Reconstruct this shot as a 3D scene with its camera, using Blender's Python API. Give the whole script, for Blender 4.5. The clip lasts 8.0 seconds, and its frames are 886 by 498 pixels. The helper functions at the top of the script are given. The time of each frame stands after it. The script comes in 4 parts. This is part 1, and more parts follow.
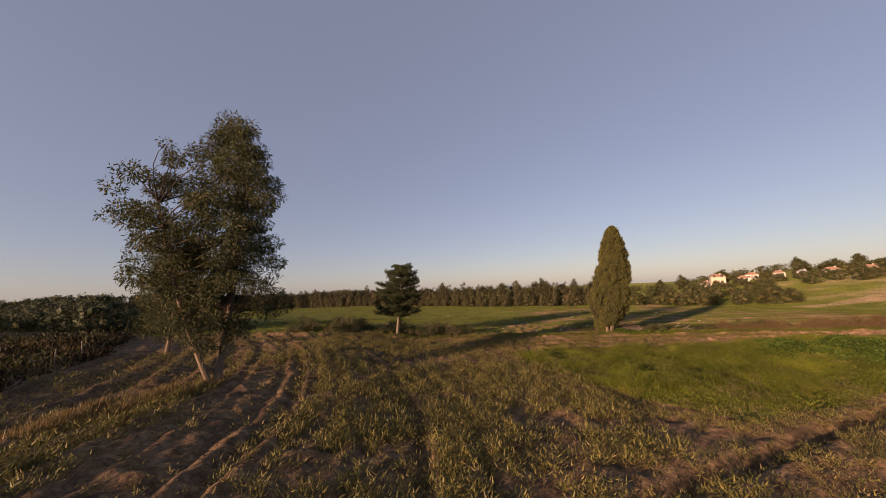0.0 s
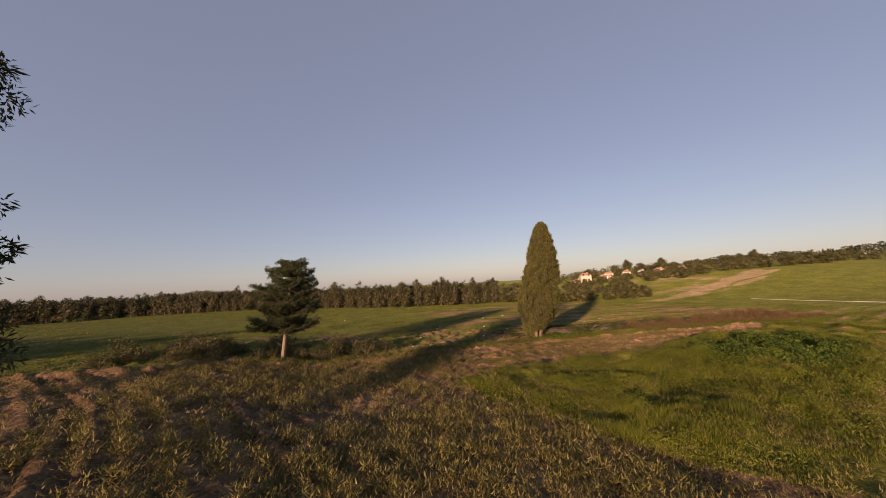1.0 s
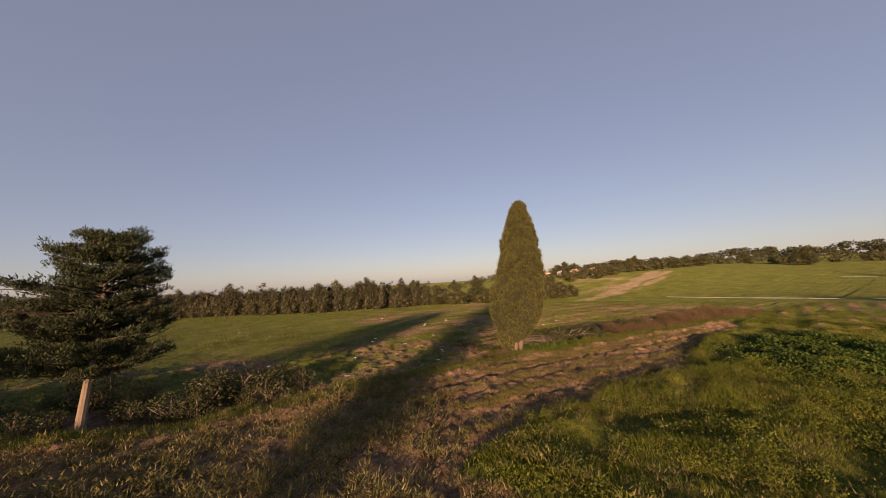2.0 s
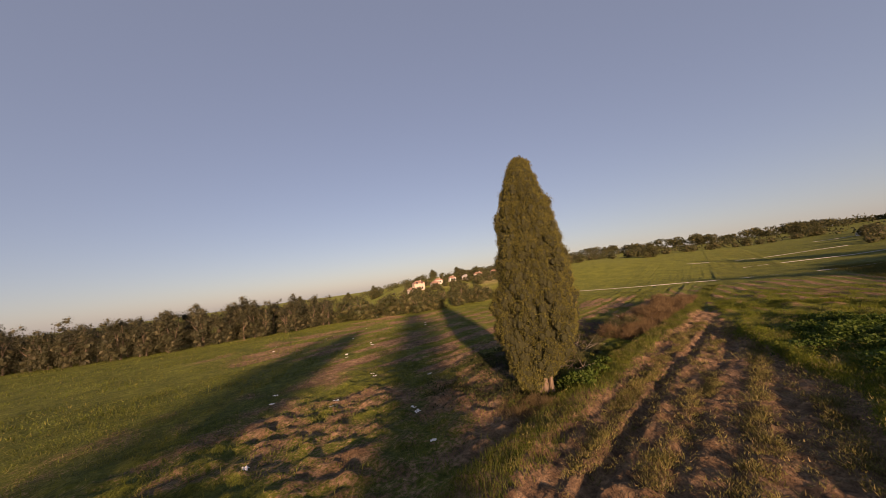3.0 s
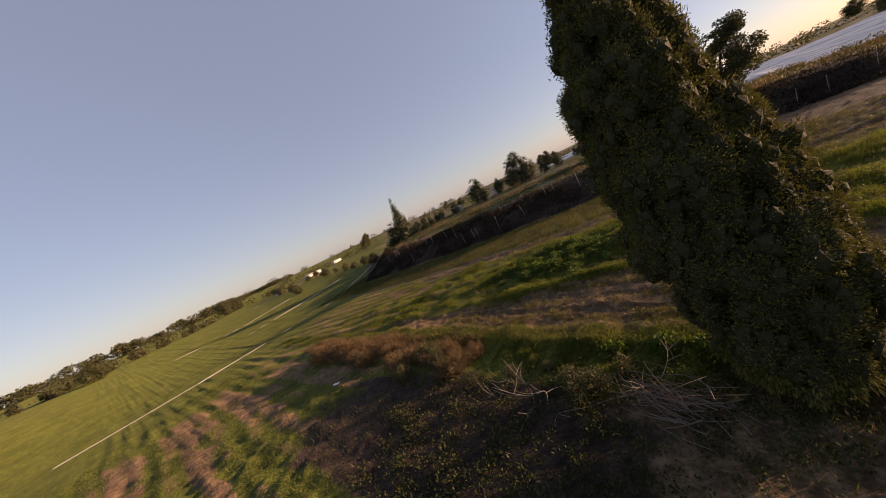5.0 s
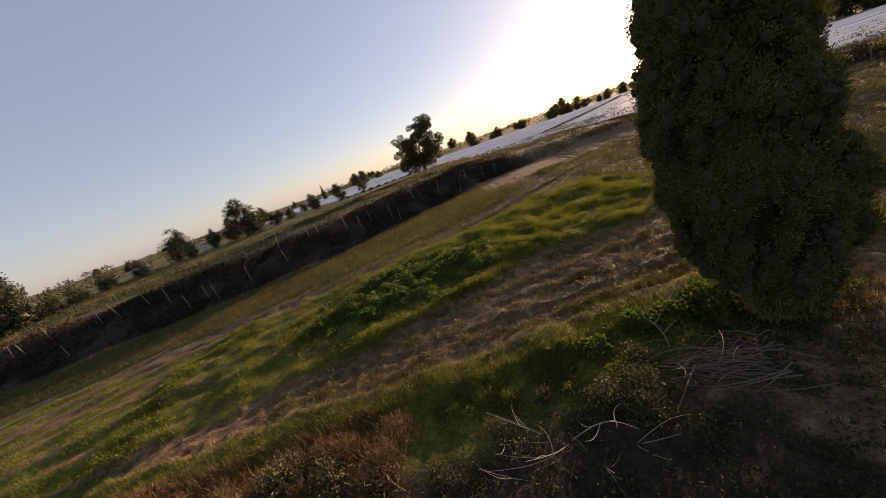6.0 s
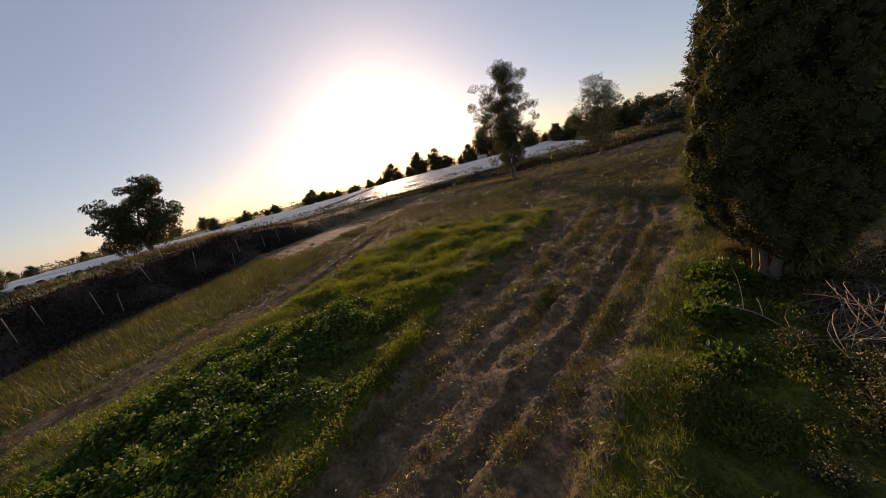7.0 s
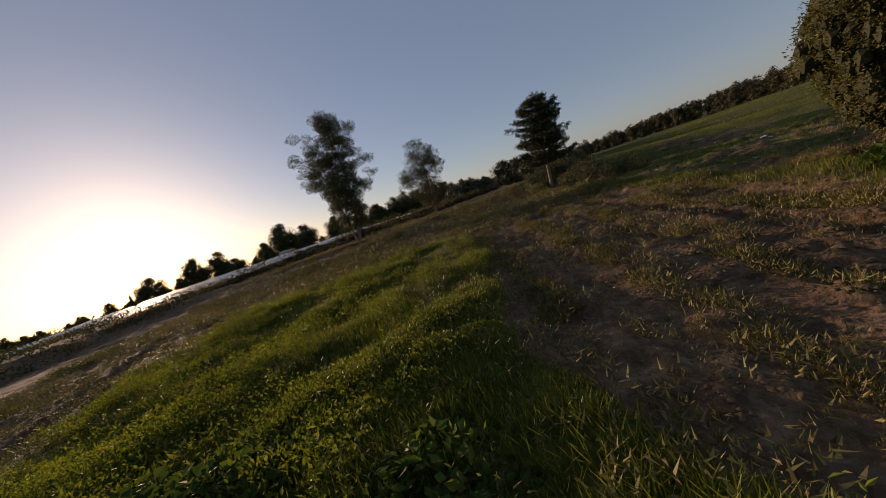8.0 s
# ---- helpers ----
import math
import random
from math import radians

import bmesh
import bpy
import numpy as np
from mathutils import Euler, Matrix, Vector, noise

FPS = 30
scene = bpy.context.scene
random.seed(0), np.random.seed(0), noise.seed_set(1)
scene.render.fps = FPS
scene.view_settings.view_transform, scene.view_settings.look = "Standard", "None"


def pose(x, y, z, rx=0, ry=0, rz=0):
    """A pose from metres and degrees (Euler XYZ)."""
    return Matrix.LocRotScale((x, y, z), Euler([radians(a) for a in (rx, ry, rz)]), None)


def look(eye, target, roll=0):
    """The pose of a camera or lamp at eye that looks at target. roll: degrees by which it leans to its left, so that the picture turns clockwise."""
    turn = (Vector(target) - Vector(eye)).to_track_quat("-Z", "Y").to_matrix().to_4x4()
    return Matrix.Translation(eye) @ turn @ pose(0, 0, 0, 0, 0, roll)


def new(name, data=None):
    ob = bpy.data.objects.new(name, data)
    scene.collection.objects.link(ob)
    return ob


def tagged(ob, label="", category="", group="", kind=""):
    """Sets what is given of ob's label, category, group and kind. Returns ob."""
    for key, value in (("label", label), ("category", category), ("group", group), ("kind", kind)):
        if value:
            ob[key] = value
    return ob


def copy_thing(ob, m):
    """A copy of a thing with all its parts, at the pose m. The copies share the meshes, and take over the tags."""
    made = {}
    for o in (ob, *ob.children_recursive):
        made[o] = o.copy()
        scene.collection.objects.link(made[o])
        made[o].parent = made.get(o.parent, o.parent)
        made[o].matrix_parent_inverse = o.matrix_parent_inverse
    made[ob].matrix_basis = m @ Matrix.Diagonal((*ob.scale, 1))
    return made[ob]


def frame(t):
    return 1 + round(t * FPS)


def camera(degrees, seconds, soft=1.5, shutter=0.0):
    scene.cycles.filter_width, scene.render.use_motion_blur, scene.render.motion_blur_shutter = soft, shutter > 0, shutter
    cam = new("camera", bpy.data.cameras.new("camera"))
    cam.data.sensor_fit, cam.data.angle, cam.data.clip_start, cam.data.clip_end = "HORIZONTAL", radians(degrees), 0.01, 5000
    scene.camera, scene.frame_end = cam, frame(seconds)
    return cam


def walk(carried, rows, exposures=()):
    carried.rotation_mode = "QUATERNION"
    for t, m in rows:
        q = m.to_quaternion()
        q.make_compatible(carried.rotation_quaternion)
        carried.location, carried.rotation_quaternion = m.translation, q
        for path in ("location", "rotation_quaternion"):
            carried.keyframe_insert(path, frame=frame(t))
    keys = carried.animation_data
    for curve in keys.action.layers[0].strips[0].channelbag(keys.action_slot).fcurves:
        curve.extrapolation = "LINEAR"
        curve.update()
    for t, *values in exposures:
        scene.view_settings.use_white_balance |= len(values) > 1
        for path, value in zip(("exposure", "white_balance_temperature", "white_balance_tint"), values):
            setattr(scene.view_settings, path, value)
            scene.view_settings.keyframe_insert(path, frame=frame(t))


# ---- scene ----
cam = camera(107.3, 8.0, soft=0.7)
PATH = [
    (0.00, (-14.915, -31.209, 4.620), (-14.940, -26.249, 5.251), -2.37),
    (0.25, (-15.375, -30.099, 4.521), (-14.956, -25.160, 5.174), -2.59),
    (0.50, (-15.807, -28.691, 4.569), (-14.963, -23.805, 5.215), -2.78),
    (0.75, (-16.173, -26.784, 4.838), (-14.936, -21.975, 5.429), -2.92),
    (1.00, (-16.373, -24.556, 5.110), (-14.782, -19.845, 5.635), -2.98),
    (1.25, (-16.341, -22.273, 5.162), (-14.435, -17.676, 5.646), -2.94),
    (1.50, (-16.178, -20.143, 5.035), (-14.000, -15.667, 5.511), -2.86),
    (1.75, (-15.949, -18.159, 4.861), (-13.523, -13.815, 5.353), -2.86),
    (2.00, (-15.508, -15.840, 4.786), (-12.803, -11.664, 5.286), -3.20),
    (2.25, (-14.895, -13.262, 4.794), (-11.887, -9.299, 5.294), -3.89),
    (2.50, (-14.188, -10.610, 4.844), (-10.867, -6.905, 5.340), -4.86),
    (2.75, (-13.465, -8.064, 4.895), (-9.836, -4.660, 5.388), -6.07),
    (3.00, (-12.740, -5.762, 4.921), (-8.813, -2.706, 5.411), -7.48),
    (3.25, (-11.706, -3.566, 4.977), (-7.467, -0.954, 5.432), -9.06),
    (3.50, (-10.439, -1.415, 5.042), (-5.889, 0.618, 5.452), -10.77),
    (3.75, (-9.158, 0.624, 5.026), (-4.347, 1.928, 5.422), -12.53),
    (4.00, (-7.984, 2.356, 4.836), (-3.019, 2.785, 5.247), -14.57),
    (4.25, (-6.468, 4.312, 5.083), (-1.528, 3.575, 5.308), -18.61),
    (4.50, (-4.470, 6.098, 5.580), (0.166, 4.224, 5.549), -22.00),
    (4.75, (-2.170, 7.484, 6.134), (1.917, 4.620, 5.826), -24.23),
    (5.00, (0.225, 8.321, 6.601), (3.575, 4.657, 6.009), -25.36),
    (5.25, (2.507, 8.460, 6.840), (4.997, 4.212, 5.969), -25.44),
    (5.50, (4.520, 7.855, 6.764), (6.073, 3.237, 5.643), -24.46),
    (5.75, (6.391, 7.012, 6.626), (6.904, 2.210, 5.332), -22.35),
    (6.00, (8.122, 5.917, 6.456), (7.550, 1.147, 5.073), -19.83),
    (6.25, (9.609, 4.406, 6.190), (8.005, -0.117, 4.786), -17.70),
    (6.50, (10.622, 2.560, 5.789), (8.124, -1.550, 4.421), -16.21),
    (6.75, (10.964, 0.506, 5.247), (7.745, -3.097, 3.959), -15.37),
    (7.00, (10.714, -1.710, 4.653), (6.888, -4.698, 3.457), -14.85),
    (7.25, (10.006, -4.011, 4.088), (5.668, -6.233, 2.974), -14.47),
    (7.50, (8.928, -6.104, 3.510), (4.242, -7.524, 2.499), -14.91),
    (7.75, (7.567, -7.746, 2.867), (2.695, -8.472, 2.012), -16.79),
    (8.00, (6.059, -9.112, 2.182), (1.105, -9.220, 1.515), -19.55),
]
walk(cam, [(t, look(eye, target, roll)) for t, eye, target, roll in PATH],
     [(0, 0.83, 7700, 36), (3, 0.8, 7700, 36), (4.2, 0.83, 7750, 36), (5.5, 1.28, 7750, 33), (6.5, 1.12, 7650, 29), (8, 0.4, 7000, 26)])

# ---- light ----
SUN_AZ, SUN_EL = radians(-133.5), radians(9.3)
world = bpy.data.worlds.new("sky")
scene.world = world
world.use_nodes = True
wn = world.node_tree.nodes
sky = wn.new("ShaderNodeTexSky")
sky.sky_type = "NISHITA"
sky.sun_disc = False
sky.sun_elevation, sky.sun_rotation = SUN_EL, SUN_AZ
sky.altitude, sky.air_density, sky.dust_density, sky.ozone_density = 0, 0.9, 0.6, 1.8
wn["Background"].inputs["Strength"].default_value = 0.085
haze = wn.new("ShaderNodeMix")
haze.data_type = "RGBA"
haze.inputs[0].default_value, haze.inputs[7].default_value = 0.46, (1.85, 2.58, 3.45, 1)
world.node_tree.links.new(sky.outputs[0], haze.inputs[6])
world.node_tree.links.new(haze.outputs[2], wn["Background"].inputs["Color"])
sun = new("sun", bpy.data.lights.new("sun", "SUN"))
sun.data.energy, sun.data.angle, sun.data.color = 5.0, radians(2.0), (1.0, 0.74, 0.48)
to_sun = Vector((math.sin(SUN_AZ) * math.cos(SUN_EL), math.cos(SUN_AZ) * math.cos(SUN_EL), math.sin(SUN_EL)))
sun.matrix_world = look(to_sun * 50, (0, 0, 0))

# ---- number helpers ----
rng = np.random.default_rng(7)


def smooth(a, b, v):
    u = np.clip((np.asarray(v, float) - a) / (b - a), 0, 1)
    return u * u * (3 - 2 * u)


def hashed(i, j, k, seed):
    n = (i * 73856093) ^ (j * 19349663) ^ (k * 83492791) ^ (seed * 2654435761)
    n = (n ^ (n >> 13)) * 1274126177 & 0x7FFFFFFF
    n = (n ^ (n >> 16)) * 668265263 & 0x7FFFFFFF
    return (n ^ (n >> 15)) % 65536 / 32767.5 - 1


def vnoise(x, y, z=0.0, seed=0):
    """Smooth value noise, -1 to 1, one unit from cell to cell."""
    x, y, z = np.broadcast_arrays(np.asarray(x, float), np.asarray(y, float), np.asarray(z, float))
    c = [np.floor(v).astype(np.int64) for v in (x, y, z)]
    f = [v - w for v, w in zip((x, y, z), c)]
    f = [v * v * (3 - 2 * v) for v in f]
    out = 0
    for i in (0, 1):
        for j in (0, 1):
            for k in (0, 1):
                w = (f[0] if i else 1 - f[0]) * (f[1] if j else 1 - f[1]) * (f[2] if k else 1 - f[2])
                out = out + w * hashed(c[0] + i, c[1] + j, c[2] + k, seed)
    return out


def fbm(x, y, z=0.0, seed=0, octaves=3):
    out, amp = 0, 1.0
    for n in range(octaves):
        out = out + amp * vnoise(np.asarray(x) * 2 ** n, np.asarray(y) * 2 ** n, np.asarray(z) * 2 ** n, seed + n)
        amp *= 0.5
    return out


# ---- mesh helpers ----
class Build:
    """Gathers points and faces of one mesh."""

    def __init__(self):
        self.v, self.f, self.n = [], [], 0

    def add(self, verts, faces):
        verts, faces = np.asarray(verts, float).reshape(-1, 3), np.asarray(faces, np.int64)
        self.v.append(verts)
        self.f.append(faces + self.n)
        self.n += len(verts)

    def mesh(self, name, flat=True):
        me = bpy.data.meshes.new(name)
        v = np.concatenate(self.v)
        loops = np.concatenate([f.ravel() for f in self.f])
        sizes = np.concatenate([np.full(len(f), f.shape[1]) for f in self.f])
        me.vertices.add(len(v))
        me.vertices.foreach_set("co", v.ravel().astype(np.float32))
        me.loops.add(len(loops))
        me.loops.foreach_set("vertex_index", loops.astype(np.int32))
        me.polygons.add(len(sizes))
        me.polygons.foreach_set("loop_start", np.r_[0, np.cumsum(sizes)[:-1]].astype(np.int32))
        me.polygons.foreach_set("use_smooth", np.full(len(sizes), not flat))
        me.update(calc_edges=True)
        return me

    def tube(self, path, radii, sides=7, cap=True):
        path, radii = np.asarray(path, float), np.asarray(radii, float)
        ring = np.linspace(0, 2 * math.pi, sides, endpoint=False)
        way = np.gradient(path, axis=0)
        way /= np.linalg.norm(way, axis=1, keepdims=True) + 1e-9
        ref = np.where(np.abs(way[:, 2:]) < 0.9, (0, 0, 1.0), (1.0, 0, 0))
        a = np.cross(way, ref)
        a /= np.linalg.norm(a, axis=1, keepdims=True) + 1e-9
        b = np.cross(way, a)
        v = path[:, None] + radii[:, None, None] * (np.cos(ring)[None, :, None] * a[:, None] + np.sin(ring)[None, :, None] * b[:, None])
        m = np.arange(len(path) * sides).reshape(len(path), sides)
        q = np.stack([m[:-1], np.roll(m[:-1], -1, 1), np.roll(m[1:], -1, 1), m[1:]], -1).reshape(-1, 4)
        self.add(v, q)
        if cap:
            self.add(v[-1], [list(range(sides))])
            self.add(v[0], [list(range(sides))[::-1]])

    def leaves(self, at, way, length, width, fold=0.25):
        """Pointed leaves of two bent halves, each from at along way."""
        at, way = np.asarray(at, float), np.asarray(way, float)
        n = len(at)
        way = way / (np.linalg.norm(way, axis=1, keepdims=True) + 1e-9)
        side = np.cross(way, rng.normal(size=(n, 3)))
        side /= np.linalg.norm(side, axis=1, keepdims=True) + 1e-9
        up = np.cross(side, way)
        length, width = np.broadcast_to(length, n)[:, None], np.broadcast_to(width, n)[:, None]
        mid = at + way * length * 0.45
        v = np.stack([at, mid + side * width / 2 + up * width * fold, at + way * length, mid - side * width / 2 + up * width * fold], 1)
        i = np.arange(n)[:, None] * 4
        self.add(v, np.concatenate([i + [0, 1, 2], i + [0, 2, 3]]))

    def blades(self, at, way, length, width):
        """Single grass blades."""
        at, way = np.asarray(at, float), np.asarray(way, float)
        n = len(at)
        way = way / (np.linalg.norm(way, axis=1, keepdims=True) + 1e-9)
        ang = rng.uniform(0, 2 * math.pi, n)
        side = np.stack([np.cos(ang), np.sin(ang), np.zeros(n)], 1) * np.broadcast_to(width, n)[:, None] / 2
        v = np.stack([at - side, at + side, at + way * np.broadcast_to(length, n)[:, None]], 1)
        self.add(v, np.arange(n * 3).reshape(n, 3))

    def box(self, x0, y0, z0, x1, y1, z1):
        v = [(x, y, z) for z in (z0, z1) for x, y in ((x0, y0), (x1, y0), (x1, y1), (x0, y1))]
        self.add(v, [[3, 2, 1, 0], [4, 5, 6, 7], [0, 1, 5, 4], [1, 2, 6, 5], [2, 3, 7, 6], [3, 0, 4, 7]])


def thing(name, at, label, category, group="", kind="", turn=0.0, scale=1.0):
    ob = new(name)
    ob.empty_display_size = 0.2
    ob.matrix_world = Matrix.LocRotScale(at, Euler((0, 0, turn)), (scale,) * 3)
    return tagged(ob, label, category, group, kind)


def part(name, data, mat, parent=None, label=""):
    me = data.mesh(name) if isinstance(data, Build) else data
    if not me.materials:
        me.materials.append(mat)
    ob = new(name, me)
    ob.parent = parent
    return tagged(ob, label)


def ball(n):
    v = rng.normal(size=(n, 3))
    return v / np.linalg.norm(v, axis=1, keepdims=True)


# ---- materials ----
def material(name, build):
    mat = bpy.data.materials.new(name)
    mat.use_nodes = True
    nt = mat.node_tree
    build(nt.nodes, nt.links, nt.nodes["Principled BSDF"], nt.nodes["Material Output"])
    return mat


def ramp(nodes, links, value, stops):
    r = nodes.new("ShaderNodeValToRGB")
    while len(r.color_ramp.elements) < len(stops):
        r.color_ramp.elements.new(0.5)
    for e, (p, c) in zip(r.color_ramp.elements, stops):
        e.position, e.color = p, (*c, 1)
    links.new(value, r.inputs[0])
    return r.outputs[0]


def noise_tex(nodes, links, scale, detail=4.0, rough=0.55, coords="Object", stretch=(1, 1, 1)):
    tc, mp, no = nodes.new("ShaderNodeTexCoord"), nodes.new("ShaderNodeMapping"), nodes.new("ShaderNodeTexNoise")
    mp.inputs["Scale"].default_value = stretch
    no.inputs["Scale"].default_value, no.inputs["Detail"].default_value, no.inputs["Roughness"].default_value = scale, detail, rough
    links.new(tc.outputs[coords], mp.inputs[0])
    links.new(mp.outputs[0], no.inputs[0])
    return no.outputs["Fac"]


def mixed(nodes, links, fac, a, b, mode="MIX"):
    m = nodes.new("ShaderNodeMix")
    m.data_type, m.blend_type = "RGBA", mode
    for sock, v in ((m.inputs[0], fac), (m.inputs[6], a), (m.inputs[7], b)):
        if isinstance(v, (int, float)):
            sock.default_value = v
        elif isinstance(v, tuple):
            sock.default_value = (*v, 1)
        else:
            links.new(v, sock)
    return m.outputs[2]


def bumped(nodes, links, bsdf, height, strength, distance):
    b = nodes.new("ShaderNodeBump")
    b.inputs["Strength"].default_value, b.inputs["Distance"].default_value = strength, distance
    links.new(height, b.inputs["Height"])
    links.new(b.outputs[0], bsdf.inputs["Normal"])


def leafy(name, stops, glow=0.3, rough=0.6, spots=0.6, gloss=0.3, tint=(1.0, 1.0, 0.6)):
    """Foliage: each leaf of its own shade, patches at a larger scale, light shining through."""
    def build(nodes, links, bsdf, out):
        geo = nodes.new("ShaderNodeNewGeometry")
        col = ramp(nodes, links, geo.outputs["Random Per Island"], stops)
        patch = noise_tex(nodes, links, spots, 3, coords="Object")
        dark = ramp(nodes, links, patch, [(0.3, (0.65, 0.65, 0.6)), (0.7, (1.15, 1.12, 1.0))])
        col = mixed(nodes, links, 1.0, col, dark, "MULTIPLY")
        links.new(col, bsdf.inputs["Base Color"])
        bsdf.inputs["Roughness"].default_value = rough
        bsdf.inputs["Specular IOR Level"].default_value = gloss
        tr, mx = nodes.new("ShaderNodeBsdfTranslucent"), nodes.new("ShaderNodeMixShader")
        links.new(mixed(nodes, links, 1.0, col, tint, "MULTIPLY"), tr.inputs["Color"])
        mx.inputs[0].default_value = glow
        links.new(bsdf.outputs[0], mx.inputs[1])
        links.new(tr.outputs[0], mx.inputs[2])
        links.new(mx.outputs[0], out.inputs["Surface"])
    return material(name, build)


def plain(name, a, b, scale, rough=0.85, bump=0.4, depth=0.02, metal=0.0, stretch=(1, 1, 1), gloss=0.3):
    """Two-toned surface with large stains and fine grain."""
    def build(nodes, links, bsdf, out):
        big = noise_tex(nodes, links, scale, 5, 0.65, stretch=stretch)
        fine = noise_tex(nodes, links, scale * 9, 4, 0.6, stretch=stretch)
        col = mixed(nodes, links, big, a, b)
        col = mixed(nodes, links, 1.0, col, ramp(nodes, links, fine, [(0.3, (0.75,) * 3), (0.7, (1.15,) * 3)]), "MULTIPLY")
        links.new(col, bsdf.inputs["Base Color"])
        bsdf.inputs["Roughness"].default_value, bsdf.inputs["Metallic"].default_value = rough, metal
        bsdf.inputs["Specular IOR Level"].default_value = gloss
        bumped(nodes, links, bsdf, fine, bump, depth)
    return material(name, build)


def ground_shader(nodes, links, bsdf, out):
    soil, lush, dry, dark_soil = (nodes.new("ShaderNodeAttribute") for _ in range(4))
    for node, key in ((soil, "soil"), (lush, "lush"), (dry, "dry"), (dark_soil, "dark_soil")):
        node.attribute_name = key
    big, mid, fine = (noise_tex(nodes, links, s, d, 0.62) for s, d in ((0.35, 5), (2.6, 6), (9, 9)))
    earth = ramp(nodes, links, mid, [(0.28, (0.062, 0.039, 0.024)), (0.5, (0.150, 0.097, 0.058)), (0.75, (0.285, 0.193, 0.118))])
    green = ramp(nodes, links, mid, [(0.25, (0.036, 0.048, 0.009)), (0.5, (0.076, 0.092, 0.014)), (0.75, (0.140, 0.142, 0.027))])
    straw = ramp(nodes, links, mid, [(0.25, (0.090, 0.068, 0.036)), (0.75, (0.280, 0.225, 0.140))])
    rich = ramp(nodes, links, mid, [(0.25, (0.048, 0.056, 0.009)), (0.75, (0.125, 0.135, 0.020))])

    def edge(node, width):
        add = nodes.new("ShaderNodeMath")
        add.operation = "MULTIPLY_ADD"
        links.new(fine, add.inputs[0])
        add.inputs[1].default_value = width
        links.new(node.outputs["Fac"], add.inputs[2])
        return ramp(nodes, links, add.outputs[0], [(0.42 + width / 2 - 0.12, (0, 0, 0)), (0.58 + width / 2 - 0.12, (1, 1, 1))])

    col = mixed(nodes, links, edge(lush, 0.7), green, rich)
    col = mixed(nodes, links, edge(dry, 0.7), col, straw)
    # Darker soil tones for the patch beside the cypress and the bank
    dark_earth = ramp(nodes, links, mid, [(0.28, (0.018, 0.013, 0.011)), (0.75, (0.070, 0.048, 0.038))])
    earth = mixed(nodes, links, edge(dark_soil, 0.7), earth, dark_earth)
    col = mixed(nodes, links, edge(soil, 0.9), col, earth)
    col = mixed(nodes, links, 1.0, col, ramp(nodes, links, big, [(0.3, (0.66, 0.68, 0.64)), (0.7, (1.25, 1.22, 1.2))]), "MULTIPLY")
    col = mixed(nodes, links, 1.0, col, ramp(nodes, links, fine, [(0.34, (0.62, 0.62, 0.62)), (0.66, (1.3, 1.3, 1.3))]), "MULTIPLY")
    links.new(col, bsdf.inputs["Base Color"])
    bsdf.inputs["Roughness"].default_value = 0.95
    bsdf.inputs["Specular IOR Level"].default_value = 0.15
    bumped(nodes, links, bsdf, fine, 1.0, 0.09)
    bsdf.inputs["Diffuse Roughness"].default_value = 1.0


GROUND = material("ground", ground_shader)
GRASS = leafy("grass", [(0, (0.060, 0.088, 0.012)), (0.5, (0.105, 0.135, 0.019)), (0.88, (0.155, 0.160, 0.032)), (1, (0.210, 0.175, 0.065))], 0.38, spots=0.35)
LUSH = leafy("lush_grass", [(0, (0.070, 0.100, 0.011)), (0.6, (0.130, 0.165, 0.018)), (1, (0.210, 0.210, 0.035))], 0.42, spots=0.5)
BROAD = leafy("broad_leaves", [(0, (0.040, 0.078, 0.014)), (0.7, (0.072, 0.120, 0.021)), (1, (0.118, 0.155, 0.034))], 0.36, 0.65, gloss=0.2)
MEADOW = leafy("meadow_blades", [(0, (0.048, 0.056, 0.012)), (0.6, (0.088, 0.092, 0.022)), (1, (0.140, 0.125, 0.042))], 0.4, spots=0.3)
WEED = leafy("weed_leaves", [(0, (0.080, 0.080, 0.020)), (0.5, (0.142, 0.132, 0.036)), (0.85, (0.195, 0.165, 0.058)), (1, (0.235, 0.175, 0.095))], 0.18, spots=0.8)
STRAW = leafy("dry_grass", [(0, (0.110, 0.080, 0.038)), (0.6, (0.180, 0.135, 0.065)), (1, (0.250, 0.195, 0.105))], 0.35, tint=(1, 0.9, 0.7))
RUSSET = leafy("russet_brush", [(0, (0.082, 0.054, 0.027)), (0.6, (0.145, 0.098, 0.048)), (1, (0.210, 0.150, 0.078))], 0.25, tint=(1, 0.8, 0.6))
CYPRESS = leafy("cypress_sprays", [(0, (0.078, 0.081, 0.023)), (0.6, (0.122, 0.121, 0.034)), (1, (0.168, 0.156, 0.048))], 0.14, 0.75, 1.7, 0.15)
EUC = leafy("eucalyptus_leaves", [(0, (0.042, 0.052, 0.026)), (0.6, (0.075, 0.088, 0.046)), (1, (0.130, 0.120, 0.070))], 0.2, 0.75, 0.5, 0.12)
PINE = leafy("pine_needles", [(0, (0.022, 0.034, 0.014)), (0.6, (0.040, 0.055, 0.022)), (1, (0.065, 0.075, 0.032))], 0.12, 0.6, 0.8)
WOOD_LEAF = leafy("wood_leaves", [(0, (0.034, 0.038, 0.017)), (0.6, (0.066, 0.068, 0.032)), (1, (0.110, 0.100, 0.052))], 0.2, 0.6, 0.25)
DARK_SCRUB = leafy("dead_scrub", [(0, (0.014, 0.012, 0.009)), (0.7, (0.034, 0.027, 0.020)), (1, (0.072, 0.052, 0.036))], 0.1, 0.8, 0.4, 0.1)
